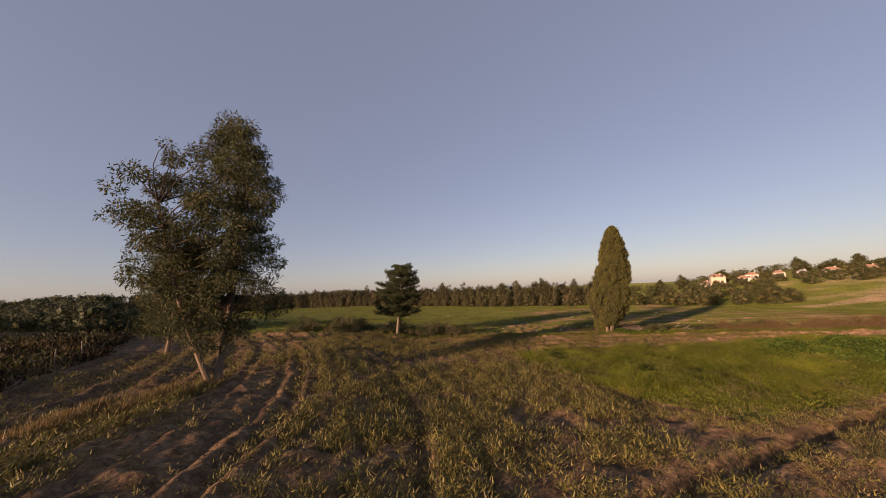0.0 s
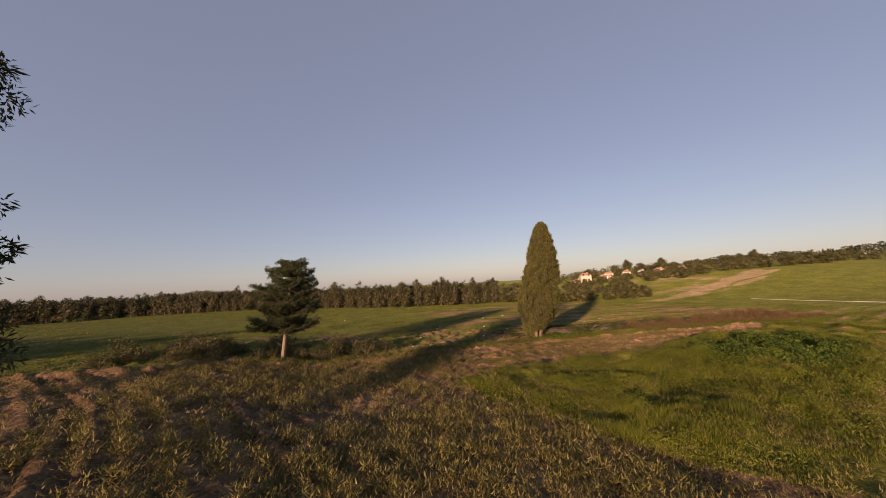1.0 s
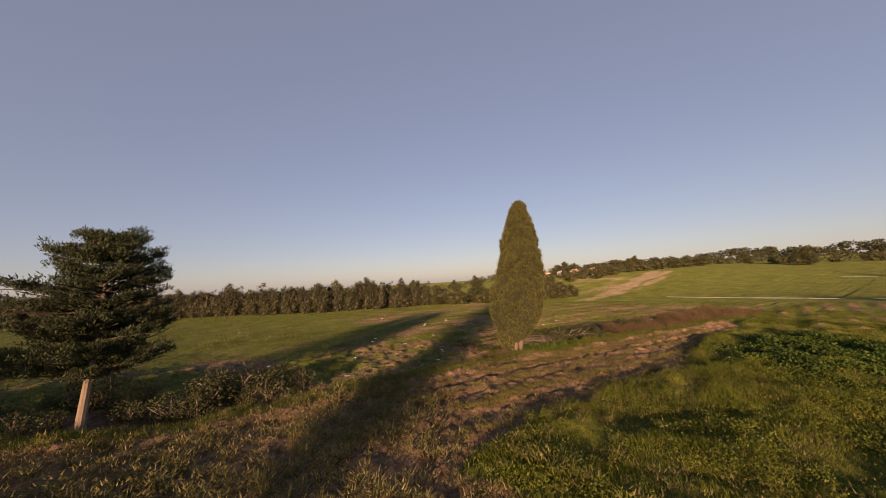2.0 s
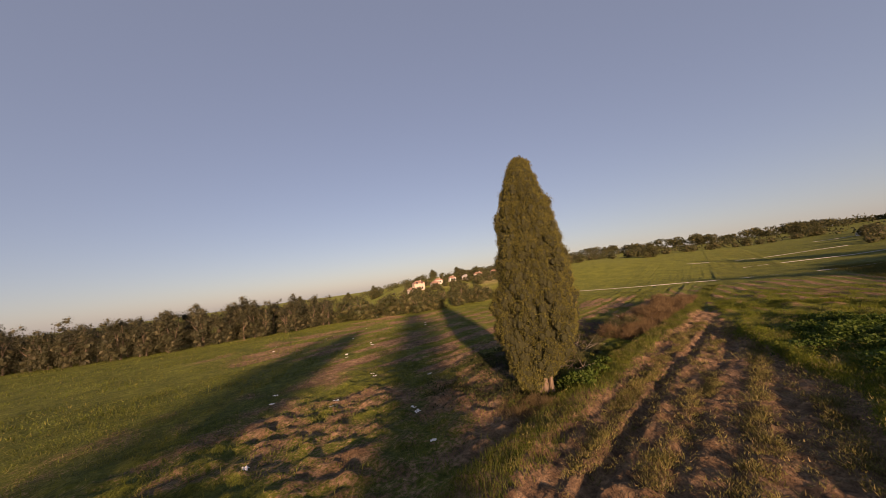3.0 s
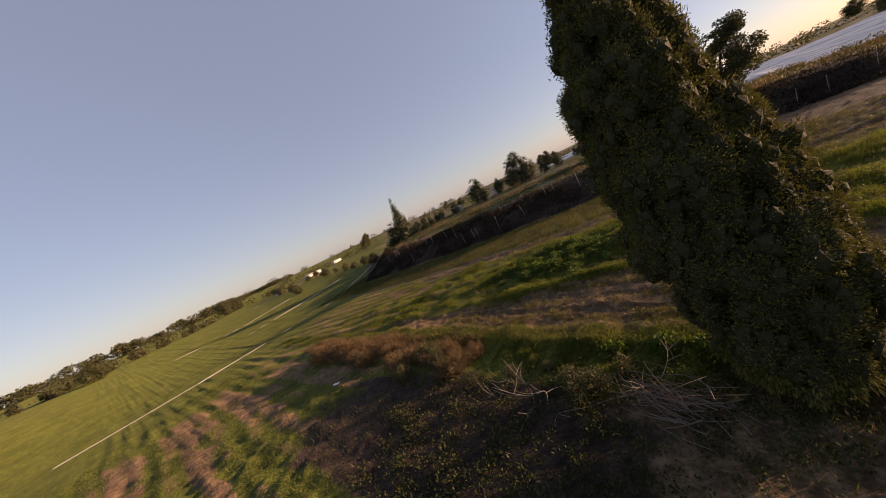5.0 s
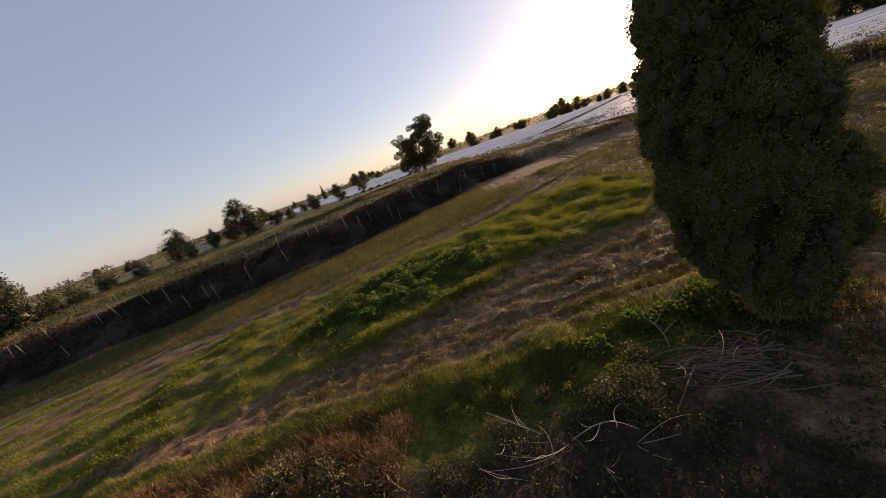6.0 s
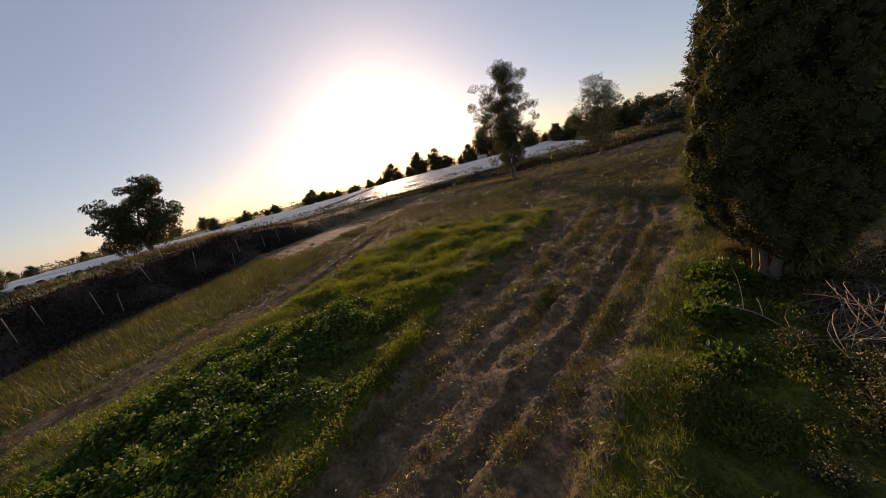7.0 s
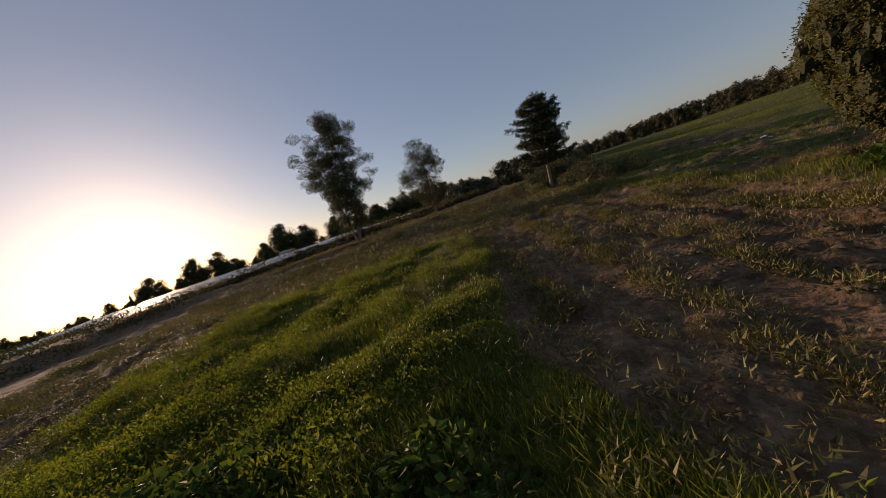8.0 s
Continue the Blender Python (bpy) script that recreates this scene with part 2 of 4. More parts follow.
SCRUB = leafy("scrub_leaves", [(0, (0.030, 0.036, 0.012)), (0.6, (0.060, 0.068, 0.022)), (1, (0.110, 0.100, 0.042))], 0.22, 0.6, 0.4)
# Weed colour darkened to deepen the shade behind the cypress
SHADE_LEAF = leafy("shade_dark_weed_leaves", [(0, (0.022, 0.032, 0.012)), (0.6, (0.044, 0.056, 0.020)), (1, (0.080, 0.078, 0.034))], 0.08, 0.8, 0.4, 0.1)
BARK = plain("bark", (0.10, 0.072, 0.050), (0.22, 0.165, 0.118), 3.0, 0.9, 0.7, 0.03, stretch=(1, 1, 0.25))
PALE_BARK = plain("pale_bark", (0.13, 0.098, 0.068), (0.25, 0.20, 0.145), 2.2, 0.8, 0.4, 0.02, stretch=(1, 1, 0.3))
DARK_BARK = plain("dark_bark", (0.040, 0.032, 0.024), (0.090, 0.072, 0.054), 3.0, 0.9, 0.6, 0.03, stretch=(1, 1, 0.25))
DEAD = plain("dead_wood", (0.20, 0.165, 0.130), (0.38, 0.330, 0.275), 4.0, 0.8, 0.3, 0.01)
CUT = plain("cut_wood", (0.080, 0.060, 0.046), (0.180, 0.142, 0.112), 4.0, 0.85, 0.3, 0.01)
# Near-black colour paints the shade in the gaps between cypress tufts
CORE = plain("painted_shade_foliage", (0.018, 0.020, 0.008), (0.040, 0.042, 0.015), 3.0, 0.9)
DULL_FILM = plain("dusty_film", (0.34, 0.33, 0.30), (0.52, 0.50, 0.46), 0.8, 0.6, 0.35, 0.03)
SHED = plain("grey_plaster", (0.40, 0.37, 0.33), (0.56, 0.53, 0.48), 0.6, 0.9, 0.2)
FILM = plain("plastic_film", (0.50, 0.49, 0.47), (0.68, 0.66, 0.62), 0.8, 0.5, 0.35, 0.03, gloss=0.45)
PLASTER = plain("plaster", (0.56, 0.50, 0.43), (0.70, 0.65, 0.58), 0.6, 0.9, 0.2)
TILES = plain("roof_tiles", (0.27, 0.150, 0.100), (0.38, 0.230, 0.160), 1.5, 0.85, 0.5)
WINDOW = plain("window_glass", (0.030, 0.035, 0.040), (0.060, 0.065, 0.070), 1.0, 0.15, 0.0)
LITTER = plain("litter", (0.62, 0.61, 0.58), (0.82, 0.81, 0.78), 5.0, 0.6, 0.3)
POST = plain("weathered_post", (0.16, 0.14, 0.12), (0.32, 0.29, 0.25), 4.0, 0.85, 0.4)
CLOD = plain("clod", (0.055, 0.038, 0.021), (0.165, 0.118, 0.066), 1.5, 0.95, 0.5)

# ---- the lie of the land ----
BANK = np.array([(80, -48), (52, -25), (38, -25.8), (25, -27), (14, -27.5), (5.5, -32), (-7.5, -37.5), (-22, -38.2), (-29.5, -27), (-32, -18), (-36.5, -10), (-41, -4), (-50, 8), (-66, 22), (-95, 38)], float)


def off_line(x, y, line):
    """Distance to a polyline, positive on the side to the left of its way."""
    best, sign = np.full(np.shape(x), 1e9), np.ones(np.shape(x))
    for a, b in zip(line[:-1], line[1:]):
        d = b - a
        u = np.clip(((x - a[0]) * d[0] + (y - a[1]) * d[1]) / (d @ d), 0, 1)
        px, py = x - a[0] - u * d[0], y - a[1] - u * d[1]
        r = np.hypot(px, py)
        s = np.where(d[0] * py - d[1] * px > 0, 1.0, -1.0)
        near = r < best - 1e-9
        best, sign = np.where(near, r, best), np.where(near, s, sign)
    return best * sign


def verge(x):
    return np.interp(x, (-60, -30, -18, -7, -3, 0, 4, 20, 45), (3, 0.4, -1.5, -1.3, -1.4, -1.8, -2.3, -4.4, -6.5))


def patch_north(x):
    return np.interp(x, (-12, -7, 2, 5, 9, 13, 17, 24, 40), (-8.8, -8.0, -8.5, -7.9, -7.0, -6.5, -6.2, -7.0, -9.0))


def patch_west(y):
    return np.interp(y, (-30, -22.5, -17, -12, -9, -5), (-3.5, -5.5, -8.0, -10.3, -11.0, -9.0))


def band(x):
    return np.interp(x, (-12, -5, 4, 14, 26, 40), (-27.0, -23.0, -19.6, -18.0, -17.6, -18.0))


def ditch(x):
    """Middle of the deep wheel rut along the southern edge of the field."""
    return np.interp(x, (-16, -8.6, -3, 3, 14, 26, 40), (-26.4, -23.2, -20.9, -18.6, -17.6, -17.4, -17.8))


def land(x, y):
    """Height of the smooth ground."""
    x, y = np.asarray(x, float), np.asarray(y, float)
    z = -0.0122 * 90 * np.tanh(x / 90) - 0.0103 * 110 * np.tanh(y / 110)
    r, az = np.hypot(x, y), np.degrees(np.arctan2(x, y))
    east = smooth(33, 50, az) * (1 - smooth(125, 160, az))
    ne = smooth(33, 44, az) * (1 - smooth(72, 100, az))
    z = z + east * (3.0 * smooth(55, 170, r) + 6.0 * smooth(150, 420, r)) + (1 - east) * 1.6 * smooth(170, 500, r) + ne * 4.2 * smooth(52, 112, r)
    d = off_line(x, y, BANK)
    d = d + 1.3 * fbm(x / 5, y / 5, 0, 13, 3)
    z = z + (0.45 + 0.75 * smooth(-34, -26, x) + 1.4 * smooth(-20, -4, x)) * smooth(0, 7.0, d) * (1 - 0.8 * smooth(12, 40, d)) * smooth(74, 56, x)
    z = z + (1.3 + 0.8 * smooth(-30, -10, x)) * smooth(-8, -45, y) * smooth(5, np.where(x > -10, 45, 75), d) * smooth(85, 70, x)
    z = z + 0.7 * smooth(-15, -25, x) * (1 - smooth(12, 40, np.abs(y + 10)))
    z = z + 0.10 * fbm(x / 9, y / 9, 0, 3, 2) + 0.5 * smooth(40, 120, r) * vnoise(x / 45, y / 45, 0, 9)
    return z


def zones(x, y):
    """Bare soil, lush green, dry grass, roughness and furrows of the ground at a place."""
    w = 0.5 * fbm(x / 1.7, y / 1.7, 0, 21, 3)
    w2 = 1.2 * fbm(x / 5.0, y / 5.0, 0, 31, 2)
    yy, xx = y + w * 0.5, x + w * 0.7
    v, pn, pw, bd = verge(x), patch_north(x), patch_west(yy), band(x)
    d = off_line(x, y, BANK)
    south = smooth(0.0, 0.5, v - yy)
    track = south * smooth(-0.3, 0.3, yy - pn) * smooth(-13, -10, x) * (1 - smooth(15, 25, x + w2))
    west = south * smooth(-0.4, 0.4, pw - xx) * smooth(-1.5, 0, -d)
    strip = smooth(1.5, 1.1, np.abs(yy - bd - 0.4)) * smooth(-0.3, 0.3, xx - pw) * smooth(38, 24, x)
    lane = smooth(-4.2, -3.4, yy - ditch(x)) * smooth(1.4, 0.8, yy - ditch(x)) * smooth(-17, -13, x) * smooth(9, 3, x)
    strip = np.maximum(strip, lane)
    west = west * (1 - lane)
    patch = (1 - track) * (1 - west) * (1 - strip) * south * smooth(-0.4, 0.4, yy - bd)
    soil = np.clip(track * 0.85 + west * 0.75 + strip * 0.52, 0, 1)
    bald = smooth(1.0, 0.7, np.hypot((x - 27.5) / 5.5, (y + 13.4 + 0.2 * (x - 27)) / 1.1))
    soil = np.maximum(soil, 0.95 * bald)
    north = 1 - south
    tilled = north * smooth(44, 36, x) * smooth(-6, 6, x + w2 * 3) * smooth(1.5, 4, yy - v) * (1 - smooth(34, 60, np.hypot(x - 15, y - 12)))
    rows = y + 0.04 * x + 0.5 * w2
    soil = np.maximum(soil, tilled * np.clip(0.30 + 0.22 * np.sin(rows * 1.7 + w) + 0.16 * np.sin(rows * 4.6 + 1.0 + 0.8 * w) + 0.35 * w + 0.16 * w2, 0, 0.9))
    soil = np.maximum(soil, 0.5 * smooth(1.1, 0.6, np.hypot((x - 4.5) / 8.5, (y - 3.0) / 3.4) + 0.25 * w))
    soil = np.maximum(soil, 0.85 * smooth(-0.4, 0.8, d) * (1 - np.where(x > -10, smooth(8, 14, d), smooth(18, 34, d))))
    dust = smooth(4.5, 3.0, np.abs(off_line(x, y, np.array([(-15, -33), (-19, -22), (-22, -14), (-24, -6), (-30, -1)], float))))
    soil = np.maximum(soil, dust * 0.3)
    pale = smooth(0, 8, x - 48) * smooth(15, 25, y) * (1 - smooth(55, 75, y))
    sand = smooth(2, 0, np.abs(y - 26 - 0.13 * (x - 44)) - 0.9 - 0.045 * (x - 44)) * smooth(42, 46, x) * smooth(104, 96, x) * np.clip(0.6 + 0.7 * fbm(x / 7, y / 1.2, 0, 43, 2), 0, 1)
    lush = np.clip(patch * 0.9 * smooth(-13, -8, x) * (1 - 0.5 * smooth(18, 30, x)), 0, 1)
    lush = lush * (0.5 + 0.5 * smooth(-0.55, 0.25, fbm(x / 2.1, y / 2.1, 0, 41, 2)))
    lush = np.maximum(lush, smooth(1.0, 0.45, np.abs(yy - v - 0.1)) * 0.8 * smooth(30, 20, x))
    dry = np.clip(0.35 + 0.3 * w2, 0, 1) * smooth(2, 6, d)
    dry = np.maximum(dry, 0.38 * smooth(0, 1, bd - 1.5 - yy) * (1 - smooth(-1, 1, d)) * smooth(48, 36, x))
    dry = np.maximum(dry, 0.22 * pale)
    rise = np.degrees(np.arctan2(x, y))
    dry = np.maximum(dry, (0.24 + 0.22 * w2) * smooth(30, 40, rise) * smooth(78, 66, rise) * smooth(52, 66, np.hypot(x, y)) * smooth(150, 110, np.hypot(x, y)))
    dry = np.maximum(dry, sand)
    ridged = smooth(13, 20, x + w2) * smooth(52, 44, x) * smooth(-27, -23, y) * smooth(3, -3, y)
    soil = np.maximum(soil, ridged * np.clip(0.22 + 0.34 * np.sin((y - 0.22 * x) * 3.3 + 1.5 * w2) + 0.3 * w, 0, 0.75))
    # ellipse of darker soil north-east of the cypress, then the bank face
    dark_soil = smooth(1.1, 0.55, np.hypot((x - 10.0) / 9.5, (y - 2.7) / 3.6) + 0.3 * w)
    soil = np.maximum(soil, 0.62 * dark_soil)
    dark_soil = np.maximum(dark_soil, smooth(0.2, 1.2, d + w) * smooth(10, 7.5, d) * smooth(-18, -10, x))
    shaggy = north * smooth(6, 0, x + w2) * smooth(-34, -22, x) * smooth(24, 12, y + w2)
    soil = np.maximum(soil, shaggy * np.clip(0.30 + 0.45 * w + 0.2 * w2, 0, 0.7))
    return soil, lush, dry, dark_soil, track, west, strip


def relief(x, y):
    """Furrows, ruts, clods and tussocks."""
    soil, lush, dry, dark_soil, track, west, strip = zones(x, y)
    v = verge(x)
    z = 0.0
    along = y - v
    for at, deep, wide in ((-0.40, 0.07, 0.16), (-1.30, 0.05, 0.14), (-1.85, 0.22, 0.24), (-3.2, 0.09, 0.2), (-4.2, 0.06, 0.18), (-5.1, 0.05, 0.2)):
        here = along - at + 0.15 * vnoise(x / 3, y * 0, 0, 5)
        deep = deep * smooth(20, 10, x) * (0.75 + 0.5 * vnoise(x / 1.4, y / 2.0, 0, 12))
        z = z - track * deep * np.exp(-(here / wide) ** 4)
        z = z + track * deep * 0.45 * np.exp(-((np.abs(here) - wide - 0.14) / 0.13) ** 2)
    swing = x + 0.42 * y + 0.018 * (y + 14) ** 2 + 0.25 * vnoise(x / 4, y / 4, 0, 6)
    z = z + west * (0.02 + 0.03 * smooth(-19, -24, x)) * np.sin(swing * 2 * math.pi / 1.05) * (1 - smooth(1.9, 1.3, np.abs(swing + 29.8)))
    edge = off_line(x, y, BANK)
    z = z + west * smooth(-25.0, -27.0, x) * 0.09 * np.sin(edge * 2 * math.pi / 1.6 + 0.3 * vnoise(x / 3, y / 3, 0, 8))
    for at, deep in ((-24.0, 0.20), (-22.4, 0.10), (-28.4, 0.13), (-29.3, 0.11), (-31.0, 0.08)):
        z = z - west * deep * np.exp(-((swing - at) / 0.2) ** 4)
        z = z + west * deep * 0.6 * np.exp(-((swing - at - 0.4) / 0.16) ** 2)
    z = z + 0.05 * smooth(13, 20, x) * smooth(52, 44, x) * smooth(-27, -23, y) * smooth(3, -3, y) * np.sin((y - 0.22 * x) * 3.3 + 0.9 * fbm(x / 1.7, y / 1.7, 0, 22, 2) + 1.8 * fbm(x / 5.0, y / 5.0, 0, 31, 2))
    rut = y - ditch(x) + 0.12 * vnoise(x / 2.5, y * 0, 0, 15)
    z = z + strip * smooth(-17, -13, x) * (0.12 + 0.88 * smooth(5, -3, x)) * (0.04 * np.exp(-((rut - 0.6) / 0.3) ** 2) - 0.33 * np.exp(-(rut / 0.27) ** 4) + 0.10 * np.exp(-((rut + 0.6) / 0.25) ** 2))
    z = z + strip * 0.05 * np.sin(rut * 4.2) * smooth(-0.6, -1.2, rut)
    clod = np.maximum(-0.2, fbm(x / 0.34, y / 0.34, 0, 51, 3))
    z = z + (0.95 * track + 0.85 * west * (1 - 0.45 * smooth(-19, -16, x) * smooth(-11, -14, y)) + 0.5 * strip) * 0.115 * clod
    z = z + lush * (0.27 + 0.13 * fbm(x / 1.3, y / 1.3, 0, 61, 3))
    z = z + 0.03 * fbm(x / 0.8, y / 0.8, 0, 71, 2)
    z = z + 0.03 * smooth(1.0, 3.0, y - v) * smooth(-8, 2, x) * smooth(60, 44, x) * np.sin((y + 0.04 * x) * 4.6 + 1.0 + 1.5 * fbm(x / 5.0, y / 5.0, 0, 31, 2))
    z = z + (0.07 + 0.06 * smooth(6, -4, x)) * smooth(0.2, 1.2, y - v) * smooth(15, 9, y) * np.maximum(-0.3, fbm(x / 0.5, y / 0.5, 0, 75, 2))
    return z


def height(x, y):
    return land(x, y) + relief(x, y)


def spaced(lo, hi, step, reach, grow=1.09):
    out = list(np.arange(lo, hi + step / 2, step))
    s = step
    while out[-1] < reach:
        s *= grow
        out.append(out[-1] + s)
    s = step
    while out[0] > -reach:
        s *= grow
        out.insert(0, out[0] - s)
    return np.array(out)


gx, gy = spaced(-33, 20, 0.13, 2600), spaced(-27, 10, 0.13, 2600)
X, Y = np.meshgrid(gx, gy)
Z = height(X, Y)
b = Build()
m = np.arange(X.size).reshape(X.shape)
b.add(np.stack([X, Y, Z], -1), np.stack([m[:-1, :-1], m[:-1, 1:], m[1:, 1:], m[1:, :-1]], -1).reshape(-1, 4))
me = b.mesh("ground", flat=False)
for key, values in zip(("soil", "lush", "dry", "dark_soil"), zones(X, Y)):
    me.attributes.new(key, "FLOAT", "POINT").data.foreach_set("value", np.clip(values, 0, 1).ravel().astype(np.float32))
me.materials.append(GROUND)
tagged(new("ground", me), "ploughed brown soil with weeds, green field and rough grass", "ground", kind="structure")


def on(x, y, dz=0.0):
    return Vector((x, y, float(height(np.array([x]), np.array([y]))[0]) + dz))


# ---- trees ----
PHI = (1 + 5 ** 0.5) / 2
ICO = np.array([(-1, PHI, 0), (1, PHI, 0), (-1, -PHI, 0), (1, -PHI, 0), (0, -1, PHI), (0, 1, PHI), (0, -1, -PHI), (0, 1, -PHI), (PHI, 0, -1), (PHI, 0, 1), (-PHI, 0, -1), (-PHI, 0, 1)]) / math.hypot(1, PHI)
ICO_FACES = np.array([(0, 11, 5), (0, 5, 1), (0, 1, 7), (0, 7, 10), (0, 10, 11), (1, 5, 9), (5, 11, 4), (11, 10, 2), (10, 7, 6), (7, 1, 8), (3, 9, 4), (3, 4, 2), (3, 2, 6), (3, 6, 8), (3, 8, 9), (4, 9, 5), (2, 4, 11), (6, 2, 10), (8, 6, 7), (9, 8, 1)])


def limb(b, a, c, r0, r1, bend=0.15, sides=6, steps=6):
    """A tapered, bent branch from a to c."""
    a, c = np.asarray(a, float), np.asarray(c, float)
    u = np.linspace(0, 1, steps)[:, None]
    sag = rng.normal(size=3) * bend * np.linalg.norm(c - a) * 0.5
    p = a + (c - a) * u + sag * np.sin(u * math.pi)
    b.tube(p, r0 + (r1 - r0) * u[:, 0], sides)
    return p


def clump_crown(b, centres, radii, per, length, width, droop=0.0, squash=0.75, outward=0.6):
    for c, r in zip(centres, radii):
        n = max(8, int(per * r * r))
        d = ball(n)
        at = c + d * r * (rng.uniform(0.25, 1.0, (n, 1)) ** 0.6) * (1, 1, squash)
        way = d * outward + rng.normal(size=(n, 3)) * 0.6 - np.array((0, 0, droop))
        b.leaves(at, way, length * rng.uniform(0.6, 1.3, n), width * rng.uniform(0.7, 1.3, n))


def cypress():
    root = thing("cypress", on(0, 0, -0.05), "tall old columnar cypress with dense olive-green foliage and several stems", "tree")
    lean = lambda h: np.stack([1.38 * (h / 10) ** 1.1, 0.2 * (h / 10), h], -1)  # noqa: E731
    trunk = Build()
    for n in range(8):
        a = n * 0.785 + rng.uniform(-0.2, 0.2)
        h = np.linspace(0, 4.5, 13)
        out = rng.uniform(0.2, 0.34) + 0.05 * h
        p = lean(h) + np.stack([np.cos(a) * out, np.sin(a) * out, 0 * h], -1)
        p[:, :2] += 0.035 * rng.normal(size=(13, 2))
        trunk.tube(p, rng.uniform(0.07, 0.14) - 0.012 * h + 0.07 * np.exp(-h * 4), 7)
    part("trunk", trunk, BARK, root, "ribbed trunk of several fused stems")

    def radius(h, a):
        r = np.interp(h, (0.85, 1.1, 1.6, 2.6, 4.0, 5.6, 7.0, 8.2, 9.2, 9.8, 10.15), (0.45, 0.72, 1.04, 1.38, 1.44, 1.34, 1.10, 0.84, 0.57, 0.37, 0.10))
        c, s = np.cos(a) * 1.4, np.sin(a) * 1.4
        r = r + 0.16 * np.cos(a) * smooth(3.0, 5.0, h) * smooth(9.5, 7.0, h)
        r = r * (1 - 0.17 * np.maximum(0, -np.cos(a)) * smooth(3.5, 6.5, h))
        r = r * (1 + 0.15 * fbm(c * 1.3, s * 1.3, h * 0.55, 81, 2))
        r = r + 0.17 * np.maximum(-0.6, fbm(c * 3.0, s * 3.0, h * 1.5, 91, 2)) * np.minimum(1, r)
        r = r + 0.27 * np.clip(fbm(c * 3.2, s * 3.2, h * 2.0, 96, 2), -0.8, 0.55) * np.minimum(1, r)
        return np.maximum(r, 0.03)

    def lowered(h, a):
        """The skirt hangs lower on the shaded side."""
        hem = 0.60 - 0.46 * np.cos(a - 1.9) + 0.10 * vnoise(np.cos(a) * 3, np.sin(a) * 3, 0, 83)
        return h - (0.85 - hem) * (1 - smooth(0.85, 3.2, h))

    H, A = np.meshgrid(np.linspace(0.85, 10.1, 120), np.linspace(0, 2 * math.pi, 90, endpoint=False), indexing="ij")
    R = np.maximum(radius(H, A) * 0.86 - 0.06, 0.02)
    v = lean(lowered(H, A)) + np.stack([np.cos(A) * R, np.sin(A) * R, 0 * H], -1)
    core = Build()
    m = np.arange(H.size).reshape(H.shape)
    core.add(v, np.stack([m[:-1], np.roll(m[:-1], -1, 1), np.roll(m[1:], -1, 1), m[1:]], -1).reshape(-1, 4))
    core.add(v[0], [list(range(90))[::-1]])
    # tufts of short sprays, each leaning out and up
    n = 4600
    h = rng.uniform(0.85, 10.15, n * 3)
    a = rng.uniform(0, 2 * math.pi, n * 3)
    crest = fbm(np.cos(a) * 4.48, np.sin(a) * 4.48, h * 2.0, 96, 2)
    keep = rng.uniform(0, 1.6, n * 3) < np.interp(h, (0.8, 2.6, 5.6, 8.2, 10.15), (1.2, 1.55, 1.45, 1.1, 0.4)) * (0.22 + 0.78 * smooth(-0.5, 0.25, crest))
    h, a = h[keep][:n], a[keep][:n]
    r = radius(h, a) * rng.uniform(0.90, 1.02, len(h))
    out = np.stack([np.cos(a), np.sin(a), 0 * a], -1)
    heart = lean(lowered(h, a)) + out * r[:, None]
    wide = rng.uniform(0.10, 0.26, len(h)) * np.minimum(1, 0.45 + r)
    crown = Build()
    # knobs in the core's near-black, painted shade beneath each tuft
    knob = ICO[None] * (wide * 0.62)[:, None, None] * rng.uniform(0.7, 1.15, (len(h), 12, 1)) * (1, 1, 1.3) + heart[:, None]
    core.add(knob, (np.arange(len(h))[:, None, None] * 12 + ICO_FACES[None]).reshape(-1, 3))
    for k in range(32):
        d = ball(len(h)) + out * 0.6 + (0, 0, 0.45)
        d /= np.linalg.norm(d, axis=1, keepdims=True)
        at = heart + d * (wide * rng.uniform(0.6, 0.95, len(h)))[:, None] * (1, 1, 1.25)
        crown.leaves(at, d + rng.normal(size=(len(h), 3)) * 0.45 + (0, 0, 0.3), rng.uniform(0.04, 0.085, len(h)), rng.uniform(0.018, 0.034, len(h)), 0.35)
    part("inner_foliage", core, CORE, root, "inner foliage coloured near-black as the shade between tufts")
    hang = (h < 1.7) & (np.cos(a - 1.9) > -0.1)
    for k in range(10):
        w = out[hang] * 0.3 + (0, 0, -0.7) + rng.normal(size=(hang.sum(), 3)) * 0.3
        crown.leaves(heart[hang] + w * rng.uniform(0, 0.25, (hang.sum(), 1)), w, rng.uniform(0.08, 0.16, hang.sum()), 0.04, 0.3)
    part("crown", crown, CYPRESS, root)


